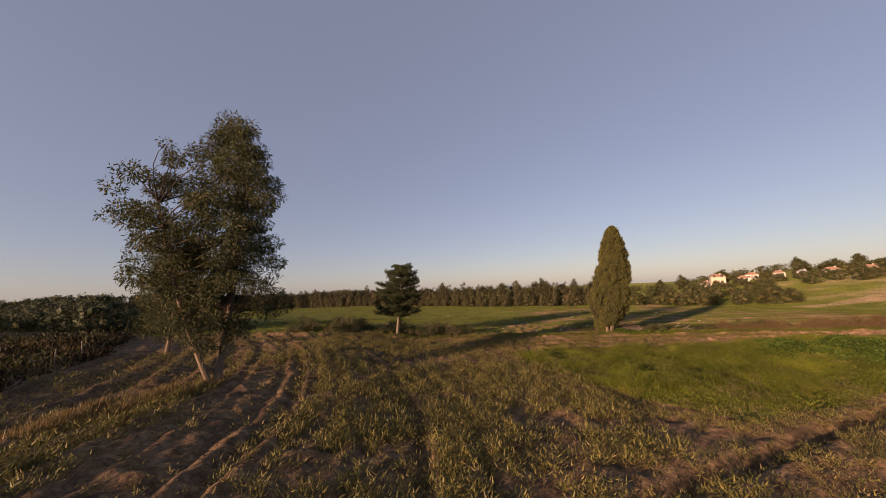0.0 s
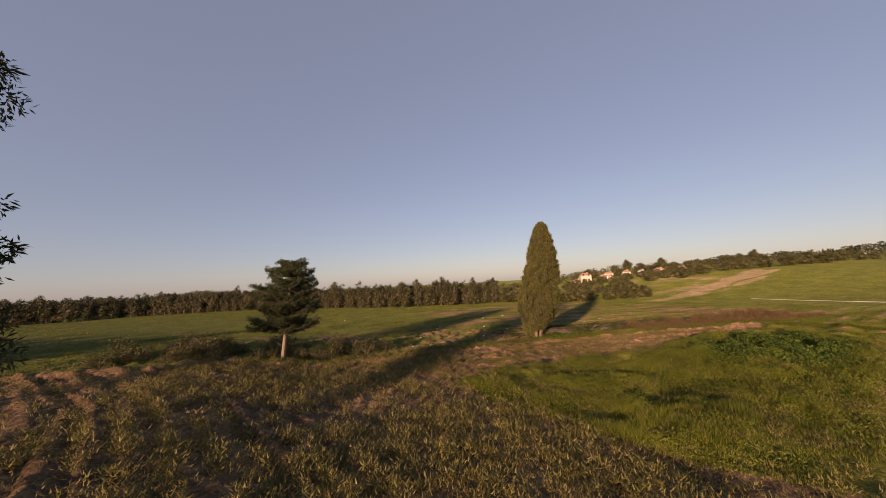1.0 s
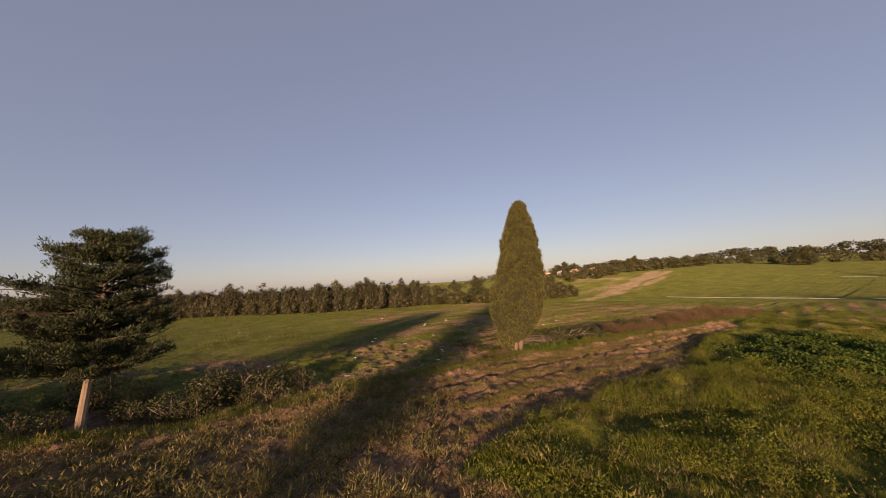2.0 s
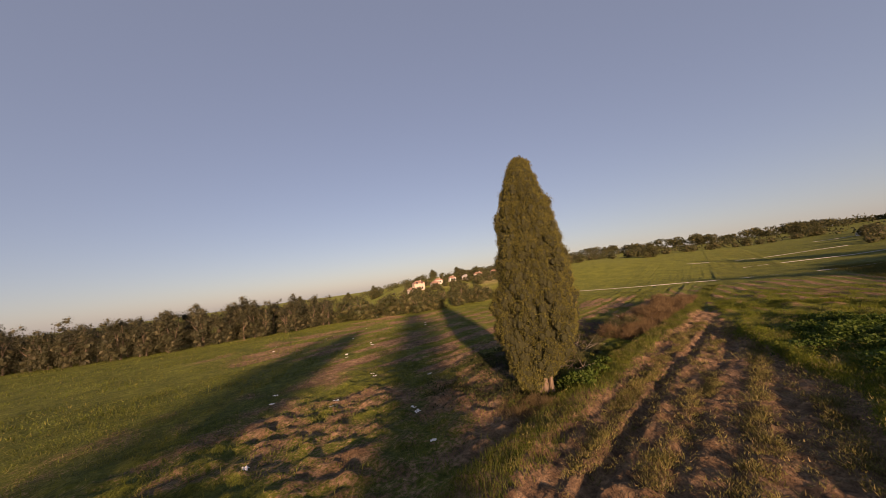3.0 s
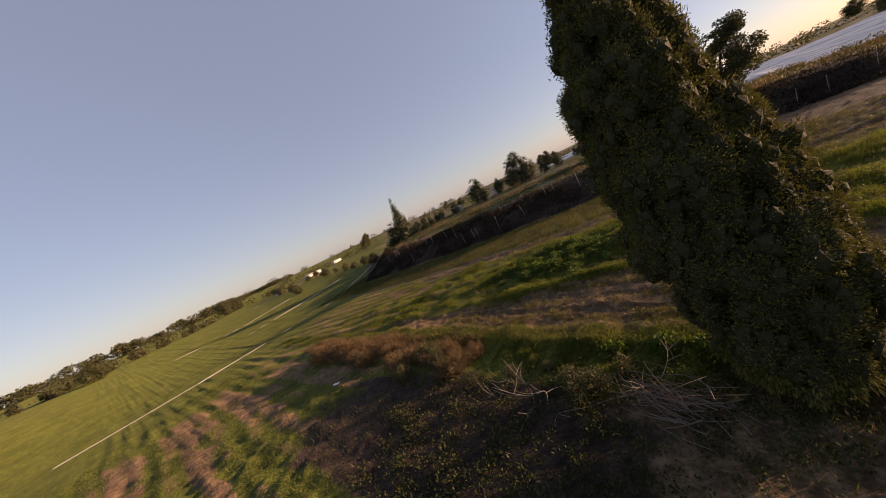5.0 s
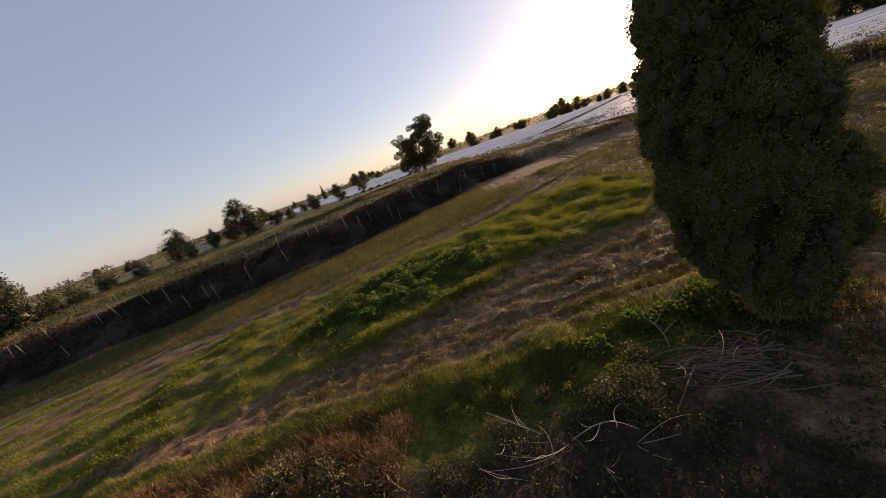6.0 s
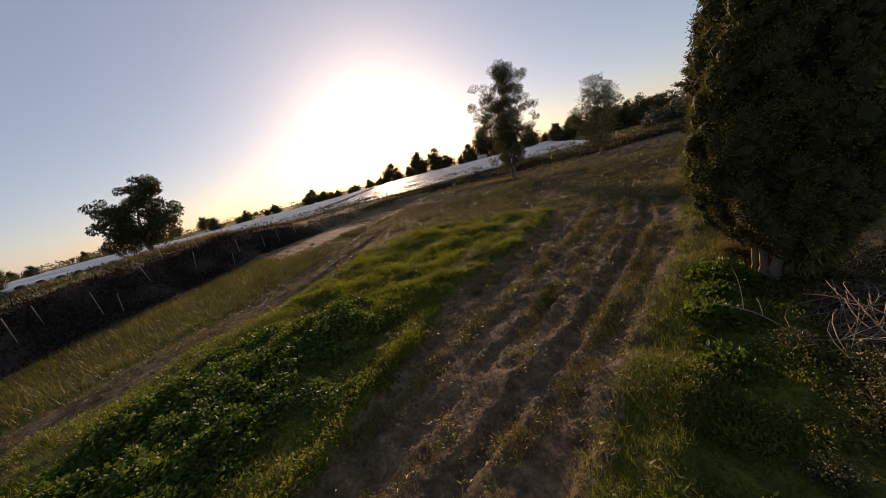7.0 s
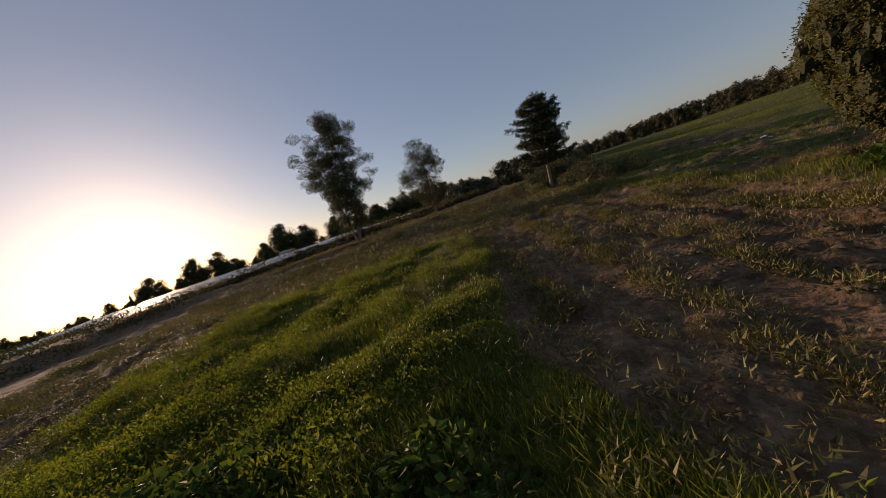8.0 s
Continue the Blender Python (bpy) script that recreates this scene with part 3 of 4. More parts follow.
def open_tree(name, at, label, tall, spread, clumps, leaf, lobes, stems, bark, leaves, per=170, squash=0.7, seed=1):
    """A loose broadleaf tree: stems, limbs and clumps of leaves held in lobes (x, y, z, radius, share)."""
    global rng
    rng = np.random.default_rng(seed)
    root = thing(name, at, label, "tree")
    trunk, boughs, crown = Build(), Build(), Build()
    tops = []
    for n, (sx, sy, h, r) in enumerate(stems):
        stem = trunk if n == 0 else Build()
        p = limb(stem, (sx * 0.06, sy * 0.06, -0.1), (sx, sy, h), r, r * 0.35, 0.08, 9, 9)
        tops.append(p)
        if n:
            part("stem", stem, bark, root)
    share = np.array([l[4] for l in lobes], float)
    pick = rng.choice(len(lobes), clumps, p=share / share.sum())
    centres, radii = [], []
    for k in pick:
        lx, ly, lz, lr, _ = lobes[k]
        d = ball(1)[0] * rng.uniform(0.25, 1.0) ** 0.5
        c = np.array((lx, ly, lz)) + d * lr * (1, 1, 1.15)
        if c[2] < tall * 0.1:
            continue
        centres.append(c)
        radii.append(rng.uniform(0.45, 1.0) * spread)
        if rng.uniform() < 0.55:
            p = min(tops, key=lambda q: np.min(np.linalg.norm(q - c, axis=1)))
            lower = p[p[:, 2] < c[2] - 0.2]
            s = lower[-1] if len(lower) else p[len(p) // 2]
            limb(boughs, s, c, 0.014 + 0.006 * tall / 5, 0.008, 0.25, 5, 5)
    clump_crown(crown, centres, radii, per, leaf[0], leaf[1], 0.35, squash)
    part("trunk", trunk, bark, root)
    part("branchwork", boughs, DARK_BARK, root)
    part("crown", crown, leaves, root)
    return root


def pine(at, size):
    root = thing("pine_tree", at, "dark green pine with layered boughs on a bare pale trunk", "tree", scale=size)
    trunk, boughs, crown = Build(), Build(), Build()
    h = np.linspace(-0.1, 6.9, 12)
    axis = lambda z: np.stack([0.09 * z, 0.04 * z, z], -1)  # noqa: E731
    trunk.tube(axis(h), 0.16 - 0.017 * h, 9)
    at_, way_ = [], []
    for n in range(104):
        tier = n % 9
        z = 2.2 + 0.60 * tier + rng.normal() * 0.15
        reach = np.interp(z, (1.8, 2.3, 3.4, 4.3, 5.4, 6.2, 7.0), (1.9, 2.4, 2.5, 2.15, 2.35, 2.0, 1.0)) * rng.uniform(0.58, 1.1) * (1 + 0.13 * math.sin(tier * 2.7 + 1))
        a = tier * 0.9 + (n // 9) * 0.545 + rng.normal() * 0.12
        s = axis(np.array(z))
        out, side = np.array((math.cos(a), math.sin(a), 0.0)), np.array((-math.sin(a), math.cos(a), 0.0))
        e = s + out * reach + (0, 0, 0.16 * reach * rng.uniform(0.2, 1.6))
        limb(boughs, s, e, 0.045, 0.012, 0.08, 5, 6)
        for q in range(36):
            u = rng.uniform(0.12, 1.04) ** 0.75
            c = s + (e - s) * u + side * rng.normal() * (0.10 + 0.22 * u) + (0, 0, 0.07 + 0.22 * u ** 4 + rng.normal() * 0.07)
            k = 27
            at_.append(c + rng.normal(size=(k, 3)) * (0.075, 0.075, 0.06))
            way_.append(rng.normal(size=(k, 3)) * 0.55 + out * 0.5 + (0, 0, 0.8))
    at_, way_ = np.concatenate(at_), np.concatenate(way_)
    crown.leaves(at_, way_, rng.uniform(0.09, 0.17, len(at_)), 0.034, 0.2)
    part("trunk", trunk, PALE_BARK, root, "bare pale trunk")
    part("branchwork", boughs, DARK_BARK, root, "dark boughs")
    part("crown", crown, PINE, root)


def small_tree(name, label, tall, wide, leaf, n, mat, seed, bare=0.12, shape="round", group="", slim=0.6, droop=0.1):
    """A tree or bush seen from far off, at the origin; copies take its mesh."""
    global rng
    rng = np.random.default_rng(seed)
    root = thing(name, (0, 0, -300), label, "tree", group)
    trunk, crown = Build(), Build()
    stem_top = tall * 0.75
    limb(trunk, (0, 0, -0.3), (rng.normal() * 0.05 * tall, rng.normal() * 0.05 * tall, stem_top), 0.02 * tall + 0.03, 0.03, 0.08, 6)
    for k in range(4):
        a = rng.uniform(0, 6.28)
        limb(trunk, (0, 0, tall * rng.uniform(0.1, 0.4)), (math.cos(a) * wide * 0.3, math.sin(a) * wide * 0.3, tall * rng.uniform(0.5, 0.85)), 0.012 * tall + 0.02, 0.02, 0.15, 5)
    k = max(7, int(16 * wide / tall + {"spire": 34, "column": 22}.get(shape, 12)))
    cs, rs = [], []
    for q in range(k):
        h = rng.uniform(bare, 1.0)
        if shape == "spire":
            h = (q + 0.5) / k
            w = wide * 0.5 * np.interp(h, (0, 0.15, 0.5, 1), (0.5, 0.9, 0.8, 0.05))
        elif shape == "column":
            w = wide * 0.5 * np.interp(h, (0, 0.2, 0.7, 1), (0.85, 0.95, 0.9, 0.4))
        else:
            w = wide * 0.5 * np.interp(h, (0, 0.3, 0.6, 1), (0.6, 1.0, 0.95, 0.25))
        a = rng.uniform(0, 6.28)
        u = rng.uniform(0.2, 0.75) * w * (0.5 if shape == "spire" else 1.0)
        cs.append(np.array((math.cos(a) * u, math.sin(a) * u, h * tall * 0.93)))
        rs.append(max((0.07 if shape == "spire" else 0.12) * wide, w * (0.75 if shape == "spire" else 0.55)))
    tot = sum(r * r for r in rs)
    if slim > 0.2 and tall > 3:
        for c, r in zip(cs, rs):
            lump = ICO * rng.uniform(0.25, 0.55, (12, 1)) * r * (1, 1, 0.9) + c
            crown.add(lump, ICO_FACES)
    clump_crown(crown, cs, rs, n / tot, leaf, leaf * slim, droop, 0.9)
    part("trunk", trunk, BARK, root)
    part("crown", crown, mat, root)
    return root


def spread_copies(kinds, places, jitter=(0.8, 1.2)):
    """Each kind is used once itself and then copied."""
    r = random.Random(5)
    used = set()
    for x, y, s in places:
        k = r.randrange(len(kinds))
        z = float(land(np.array([x]), np.array([y]))[0]) - 0.1
        f = s * r.uniform(*jitter)
        mtx = Matrix.LocRotScale((x, y, z), Euler((0, 0, r.uniform(0, 6.28))), (f * r.uniform(0.9, 1.1), f * r.uniform(0.9, 1.1), f))
        if k not in used:
            used.add(k)
            kinds[k].matrix_world = mtx
        else:
            ob = copy_thing(kinds[k], Matrix())
            ob.matrix_basis = mtx
    for k, ob in enumerate(kinds):
        if k not in used:
            for o in (*ob.children_recursive, ob):
                bpy.data.objects.remove(o)


cypress()
turned = lambda a, b: (a * 0.81 - b * 0.59, a * 0.59 + b * 0.81)  # noqa: E731
open_tree("eucalyptus", on(-24.8, -17.0), "tall eucalyptus with two leaning trunks and loose grey-green leaves", 13.0, 0.66, 370, (0.17, 0.05),
          [(*turned(a, b), z * 1.05, r, share) for a, b, z, r, share in ((0.5, 0.9, 10.3, 1.35, 5), (0.5, 1.0, 8.4, 1.8, 6), (0.4, -1.2, 7.0, 1.8, 5), (0.4, 2.1, 6.2, 1.8, 7), (0.2, -1.7, 7.6, 1.6, 5), (0.2, 1.7, 9.5, 1.6, 5), (0.3, 0, 3.4, 1.8, 9), (-0.9, 0, 4.0, 1.5, 4), (0.1, 0.4, 5.2, 1.9, 12), (-1.6, 0.4, 8.7, 1.3, 6),
           (-2.1, -0.1, 7.0, 1.6, 9), (-1.9, 0.5, 4.9, 1.4, 7), (1.5, 0.3, 3.2, 1.2, 3), (0.3, 0.9, 10.8, 0.8, 2), (0.1, 0.5, 2.4, 1.3, 4), (-1.2, -0.6, 2.8, 1.3, 3), (2.2, 0.7, 4.4, 0.8, 1.2), (1.5, 0.7, 8.2, 1.0, 2.4), (1.3, 0.9, 9.8, 0.8, 1.6), (1.5, 0.2, 6.0, 0.9, 2), (0.0, -2.0, 8.9, 1.2, 3), (-0.2, -2.1, 6.0, 1.3, 3))],
          [(*turned(0.6, 0.6), 10.4, 0.16), (*turned(-2.2, 0.1), 7.6, 0.12), (*turned(0.5, 1.9), 7.4, 0.09)], BARK, EUC, per=640, seed=11)
open_tree("eucalyptus", on(-33.5, -9.3), "slender eucalyptus with a loose crown at the field edge", 9.6, 0.75, 215, (0.165, 0.05),
          [(0.2, 0.2, 7.0, 1.8, 4), (-0.6, 1.1, 5.4, 1.9, 4), (0.6, -1.2, 4.2, 1.7, 3.4), (0.1, 0.2, 2.4, 1.5, 2.4)],
          [(0.3, 0.2, 7.6, 0.13), (-0.8, 0.5, 5.6, 0.09)], BARK, EUC, per=330, seed=12)
open_tree("broadleaf_tree", on(-3.0, -66.0), "broad dark tree standing alone before the plastic sheets", 11.8, 1.25, 150, (0.32, 0.17),
          [(-2.0, 0, 9.0, 2.0, 4), (0.2, 0.5, 8.0, 2.0, 3), (3.0, 0.4, 7.0, 2.0, 4), (0, 0, 5.0, 3.2, 5), (-3.2, 0, 4.6, 2.4, 4), (3.4, 0, 3.6, 2.4, 4), (-1.5, 0, 2.2, 2.2, 3), (1.6, 0, 2.0, 2.4, 3)],
          [(-1.4, 0, 8.6, 0.3), (2.4, 0.3, 6.6, 0.2)], BARK, SCRUB, per=230, seed=13)
pine(on(-19.7, 0.05, 0.02), 0.88)

# ---- woods, hedges and the far skyline ----
r0 = random.Random(3)
WOODS = [(-150, 62), (-110, 88), (-70, 100), (-40, 90), (-14, 78), (0, 64), (12, 59), (27, 56)]
grove = [small_tree("grove_tree", "close-planted grey-green plantation tree at the field's end", 7.9, 4.6, 0.21, 3400, WOOD_LEAF, 40 + k, 0.06, "column", "plantation") for k in range(6)]
places = []
for row in range(3):
    for (ax, ay), (bx, by) in zip(WOODS[:-1], WOODS[1:]):
        n = int(math.hypot(bx - ax, by - ay) / (1.9 if row < 1 else 2.6 if row < 2 else 4.5))
        nx, ny = -(by - ay), bx - ax
        l = math.hypot(nx, ny)
        for k in range(n):
            u = (k + r0.uniform(0, 0.9)) / n
            places.append((ax + (bx - ax) * u + nx / l * (row * 3.0 + r0.uniform(-0.7, 0.7)), ay + (by - ay) * u + ny / l * (row * 3.0 + r0.uniform(-0.7, 0.7)), 0.84 + 0.07 * row))
spread_copies(grove, places, (0.82, 1.1))

hedge = [small_tree("hedge_bush", "dense olive-green bush in a field hedge", 3.6, 4.6, 0.16, 2600, SCRUB, 60 + k, 0.0, "round", "hedge") for k in range(4)]
places = []
for (ax, ay), (bx, by), step, size in (((27, 55), (39, 40), 1.7, 1.15), ((39, 40), (56, 33), 2.0, 0.95), ((32, 58), (60, 44), 2.4, 0.95), ((42, 64), (62, 60), 3.0, 0.7), ((58, 61), (105, 53), 2.8, 0.55), ((66, 76), (110, 66), 4.0, 1.0), ((75, 50), (130, 34), 3.2, 0.95), ((60, -44), (150, -60), 5.0, 0.7), ((100, -36), (190, -58), 5.0, 0.75), ((60, 65), (104, 57), 3.0, 0.5), ((95, 72), (165, 34), 4.0, 1.1), ((150, 30), (215, -50), 5.5, 1.0)):
    n = int(math.hypot(bx - ax, by - ay) / step)
    for k in range(n):
        u = (k + r0.uniform(0, 0.9)) / n
        places.append((ax + (bx - ax) * u + r0.uniform(-1.5, 1.5), ay + (by - ay) * u + r0.uniform(-1.5, 1.5), size))
spread_copies(hedge, places, (0.7, 1.25))

windbreak = [small_tree("windbreak_bush", "dense dark evergreen bush in a windbreak", 4.2, 5.0, 0.18, 2800, PINE, 160 + k, 0.0, "round", "windbreak") for k in range(3)]
places = []
for (ax, ay), (bx, by), step, size in (((-44, 6), (-110, 44), 2.4, 0.85), ((-52, 4), (-120, 36), 2.8, 0.95), ((-56, -6), (-125, 16), 2.6, 0.9)):
    n = int(math.hypot(bx - ax, by - ay) / step)
    for k in range(n):
        u = (k + r0.uniform(0, 0.9)) / n
        places.append((ax + (bx - ax) * u + r0.uniform(-1.2, 1.2), ay + (by - ay) * u + r0.uniform(-1.2, 1.2), size))
spread_copies(windbreak, places, (0.7, 1.2))
far = [small_tree("distant_tree", "distant dark tree on the skyline", 7.4, 7.6, 0.36, 5600, SCRUB, 70 + k, 0.0, "round", "skyline trees") for k in range(5)]
spires = [small_tree("distant_cypress", "distant dark cypress on the skyline", 9.0, 3.0, 0.24, 3800, PINE, 80 + k, 0.02, "spire", "skyline cypresses") for k in range(2)]
places = []
for k in range(50):
    az = radians(r0.uniform(-165, -78))
    d = r0.uniform(150, 215)
    places.append((d * math.sin(az), d * math.cos(az), r0.choice((0.45, 0.55, 0.8))))
for k in range(22):
    az = radians(r0.uniform(-108, -86))
    d = r0.uniform(95, 120)
    places.append((d * math.sin(az), d * math.cos(az), r0.uniform(0.6, 0.95)))
for k in range(50):
    az = radians(r0.uniform(0, 360))
    d = r0.choice((170, 230, 300, 380)) * r0.uniform(0.85, 1.15)
    places.append((d * math.sin(az), d * math.cos(az), 0.55 + d / 600))
for az, d, s in ((170, 150, 0.7), (175, 150, 0.8), (178, 160, 0.7), (-136, 170, 1.1), (-133, 172, 1.0), (-131, 170, 1.4), (-128, 172, 1.5), (-126, 175, 1.2), (-122, 165, 1.5), (-119, 160, 1.6), (-116, 150, 1.3), (-112, 120, 1.1), (-100, 110, 1.0), (-97, 108, 1.1), (-94, 112, 0.9), (-150, 190, 0.9)):
    places.append((d * math.sin(radians(az)), d * math.cos(radians(az)), s))
spread_copies(far, places, (0.75, 1.25))
farm = [small_tree("farm_tree", "dense dark evergreen tree beside the farm sheds", 8.0, 6.0, 0.28, 3600, PINE, 170 + k, 0.03, "round", "farm trees") for k in range(3)]
places = [(64, -47, 0.95), (60.5, -48, 0.85), (67, -71, 0.5), (71, -70, 0.45), (51, -70, 1.1), (53, -72, 0.7), (38, -71, 1.3), (36, -72, 0.9), (41, -73, 0.6), (33, -76, 0.6), (38, -98, 0.5), (30, -95, 0.5), (44, -80, 0.5), (26, -88, 0.5), (58, -60, 0.4), (47, -66, 0.45), (56, -56, 0.4), (54, -62, 0.45), (44, -70, 0.5), (60, -55, 0.45), (30, -78, 0.5), (24, -80, 0.45), (18, -84, 0.5), (12, -88, 0.5), (68, -60, 0.5), (74, -62, 0.55), (63, -53, 0.4)]
spread_copies(farm, places, (0.8, 1.2))
places = [(d * math.sin(radians(az)), d * math.cos(radians(az)), s) for az, d, s in ((128.3, 79, 1.35), (134.2, 98, 0.5), (168, 150, 0.9), (174, 150, 0.8), (-138, 175, 0.8), (-135, 178, 0.7), (34, 150, 0.6))]
spread_copies(spires, places, (0.92, 1.08))


rng = np.random.default_rng(55)
b = Build()
az = rng.uniform(-math.pi, math.pi, 1200)
d = rng.choice((205, 250, 330), len(az)) * rng.uniform(0.92, 1.08, len(az))
x, y = d * np.sin(az), d * np.cos(az)
r = (1.5 + 1.3 * smooth(-0.5, 0.8, fbm(az * 9, d / 80, 0, 56, 2))) * d / 230
clump_crown(b, np.stack([x, y, land(x, y) + r * 0.55], 1), r, 6.5, 1.2, 0.6, 0, 0.85)
for low, high, n, rise in ((-72, 2, 520, 9.0), (52, 112, 420, 7.5)):
    az = rng.uniform(radians(low), radians(high), n)
    edge = np.minimum(1, np.minimum(az - radians(low), radians(high) - az) / radians(14))
    d = rng.uniform(330, 350, n)
    x, y = d * np.sin(az), d * np.cos(az)
    z = land(x, y) + rng.uniform(0, 1, n) ** 0.7 * rise * edge * (0.85 + 0.3 * fbm(az * 14, d / 400, 0, 57, 2))
    clump_crown(b, np.stack([x, y, z], 1), rng.uniform(1.8, 3.2, n), 8, 1.5, 0.9, 0, 0.7)
ob = part("far_woods", b, SCRUB, None, "low dark belts of distant trees along the horizon")
tagged(ob, category="trees", kind="stuff")


# ---- green stuff on the ground ----
def scatter(n, x0, x1, y0, y1, weight):
    got, total = [], 0
    while total < n:
        x, y = rng.uniform(x0, x1, n), rng.uniform(y0, y1, n)
        ok = rng.uniform(0, 1, n) < weight(x, y)
        got.append(np.stack([x[ok], y[ok]], 1))
        total += ok.sum()
        if len(got) > 60:
            break
    p = np.concatenate(got)[:n]
    return p[:, 0], p[:, 1]


def upright(n, lean=0.35):
    return np.stack([rng.normal(size=n) * lean, rng.normal(size=n) * lean, np.ones(n)], 1)


def stuff(name, b, mat, label):
    ob = part(name, b, mat, None, label)
    return tagged(ob, category="plants", kind="stuff")


rng = np.random.default_rng(101)
b = Build()
for n, x0, x1, y0 in ((120000, -13, 7, -20), (60000, 7, 34, -26)):
    x, y = scatter(n, x0, x1, y0, -5.5, lambda x, y: zones(x, y)[1] * (0.3 + 0.7 * smooth(-0.4, 0.5, fbm(x / 0.8, y / 0.8, 0, 201, 2))))
    tall = 0.06 + 0.19 * smooth(-0.6, 0.8, fbm(x / 1.1, y / 1.1, 0, 202, 2))
    b.blades(np.stack([x, y, height(x, y) - 0.02], 1), upright(len(x), 0.5), tall * rng.uniform(0.5, 1.4, len(x)), 0.02)
x, y = scatter(70000, -12, 7, -19, -6, lambda x, y: zones(x, y)[1] * smooth(-0.2, 0.6, fbm(x / 1.1, y / 1.1, 0, 204, 2)))
b.leaves(np.stack([x, y, height(x, y) + rng.uniform(0.02, 0.30, len(x)) * (0.4 + smooth(-0.6, 0.6, fbm(x / 0.45, y / 0.45, 0, 212, 2)))], 1), upright(len(x), 1.0), rng.uniform(0.035, 0.08, len(x)), rng.uniform(0.015, 0.032, len(x)), 0.2)
x, y = scatter(4200, -13, 22, -20, -6, lambda x, y: zones(x, y)[1] * smooth(-0.1, 0.7, fbm(x / 2.4, y / 2.4, 0, 203, 2)))
for k in range(13):
    dx, dy = rng.normal(size=len(x)) * 0.09, rng.normal(size=len(x)) * 0.09
    b.leaves(np.stack([x + dx, y + dy, height(x + dx, y + dy) + rng.uniform(0, 0.16, len(x))], 1), np.stack([dx * 5, dy * 5, np.full(len(x), 0.5)], 1) + rng.normal(size=(len(x), 3)) * 0.3, rng.uniform(0.05, 0.12, len(x)), rng.uniform(0.025, 0.05, len(x)), 0.15)
stuff("grass", b, LUSH, "bright green young grass growing thick over the soil")
b = Build()
x, y = scatter(60000, -22, 46, -9, 4, lambda x, y: smooth(1.0, 0.4, np.abs(y - verge(x) - 0.25 + 0.2 * fbm(x, y, 0, 205, 2))))
b.blades(np.stack([x, y, height(x, y) - 0.02], 1), upright(len(x), 0.45), rng.uniform(0.08, 0.26, len(x)), 0.015)
x, y = scatter(120000, -45, 45, -2, 26, lambda x, y: (1 - zones(x, y)[0]) * smooth(0.2, 1.2, y - verge(x)) * np.clip(0.4 + 0.6 * fbm(x / 2, y / 2, 0, 206, 2) + 0.7 * fbm(x / 0.6, y / 0.6, 0, 208, 2), 0.04, 1))
b.blades(np.stack([x, y, height(x, y) - 0.02], 1), upright(len(x), 0.6), rng.uniform(0.06, 0.24, len(x)), 0.024)
x, y = scatter(60000, -90, 70, 20, 90, lambda x, y: np.clip(0.5 + 0.8 * fbm(x / 4, y / 4, 0, 207, 2), 0.05, 1))
b.blades(np.stack([x, y, height(x, y) - 0.02], 1), upright(len(x), 0.6), rng.uniform(0.12, 0.30, len(x)), 0.07)
x, y = scatter(22000, -2, 9, -3.5, 1.2, lambda x, y: smooth(0.3, 0.8, y - verge(x)) * smooth(2.4, 1.6, y - verge(x)) * np.clip(0.5 + 0.9 * fbm(x / 0.8, y / 0.8, 0, 209, 2), 0.05, 1))
b.leaves(np.stack([x, y, height(x, y) + rng.uniform(0.0, 0.28, len(x)) * smooth(-0.6, 0.6, fbm(x / 0.7, y / 0.7, 0, 210, 2))], 1), upright(len(x), 0.9), rng.uniform(0.04, 0.10, len(x)), rng.uniform(0.018, 0.04, len(x)), 0.2)
stuff("field_grass", b, GRASS, "green and yellowing field grass and verge")
b = Build()
x, y = scatter(60000, -16, 60, -40, -14, lambda x, y: smooth(0.6, 2.2, band(x) - y) * smooth(0.5, -0.5, off_line(x, y, BANK)) * smooth(-1, 1, x - patch_west(y)))
b.blades(np.stack([x, y, height(x, y) - 0.02], 1), upright(len(x), 0.4), rng.uniform(0.2, 0.5, len(x)), 0.03)
stuff("meadow_grass", b, MEADOW, "olive meadow grass below the dark bank")


def weed_rows(x, y):
    soil, lush, dry, dark_soil, track, west, strip = zones(x, y)
    swing = x + 0.42 * y + 0.018 * (y + 14) ** 2
    rows = 0.18 + 0.82 * smooth(-0.3, 0.6, np.sin(swing * 2 * math.pi / 1.05 + 1.5))
    lines = 0.5 + 0.5 * smooth(0.0, 0.8, np.sin((y - verge(x)) * 2 * math.pi / 1.55 + 0.9 + 1.5 * fbm(x / 2.5, y / 2.5, 0, 217, 2)))
    thick = np.clip(0.45 + 0.7 * fbm(x / 1.9, y / 1.9, 0, 211, 3) + 0.4 * fbm(x / 0.45, y / 0.45, 0, 213, 2) + 0.2 * smooth(-9, -12, x), 0.06, 1)
    heap = smooth(1.1, 0.6, np.hypot((x - 4.5) / 8.5, (y - 3.0) / 3.4))
    bare = 1 - 0.92 * smooth(2.1, 1.4, np.abs(swing + 29.9)) * smooth(-12, -14, y)
    green = smooth(-21, -17, x) * smooth(-10, -14, y)
    rows = np.maximum(rows, 0.5 * green)
    thick = np.clip(thick + (0.3 + 0.8 * fbm(x / 0.9, y / 0.9, 0, 219, 2)) * green, 0.04, 1.3)
    return (west * rows * bare * (1 - 0.8 * smooth(-24.5, -26.5, x)) + track * lines * 0.38 + strip * 0.4 + heap * 0.35 + 0.3 * lush * smooth(-14, -10, x)) * thick


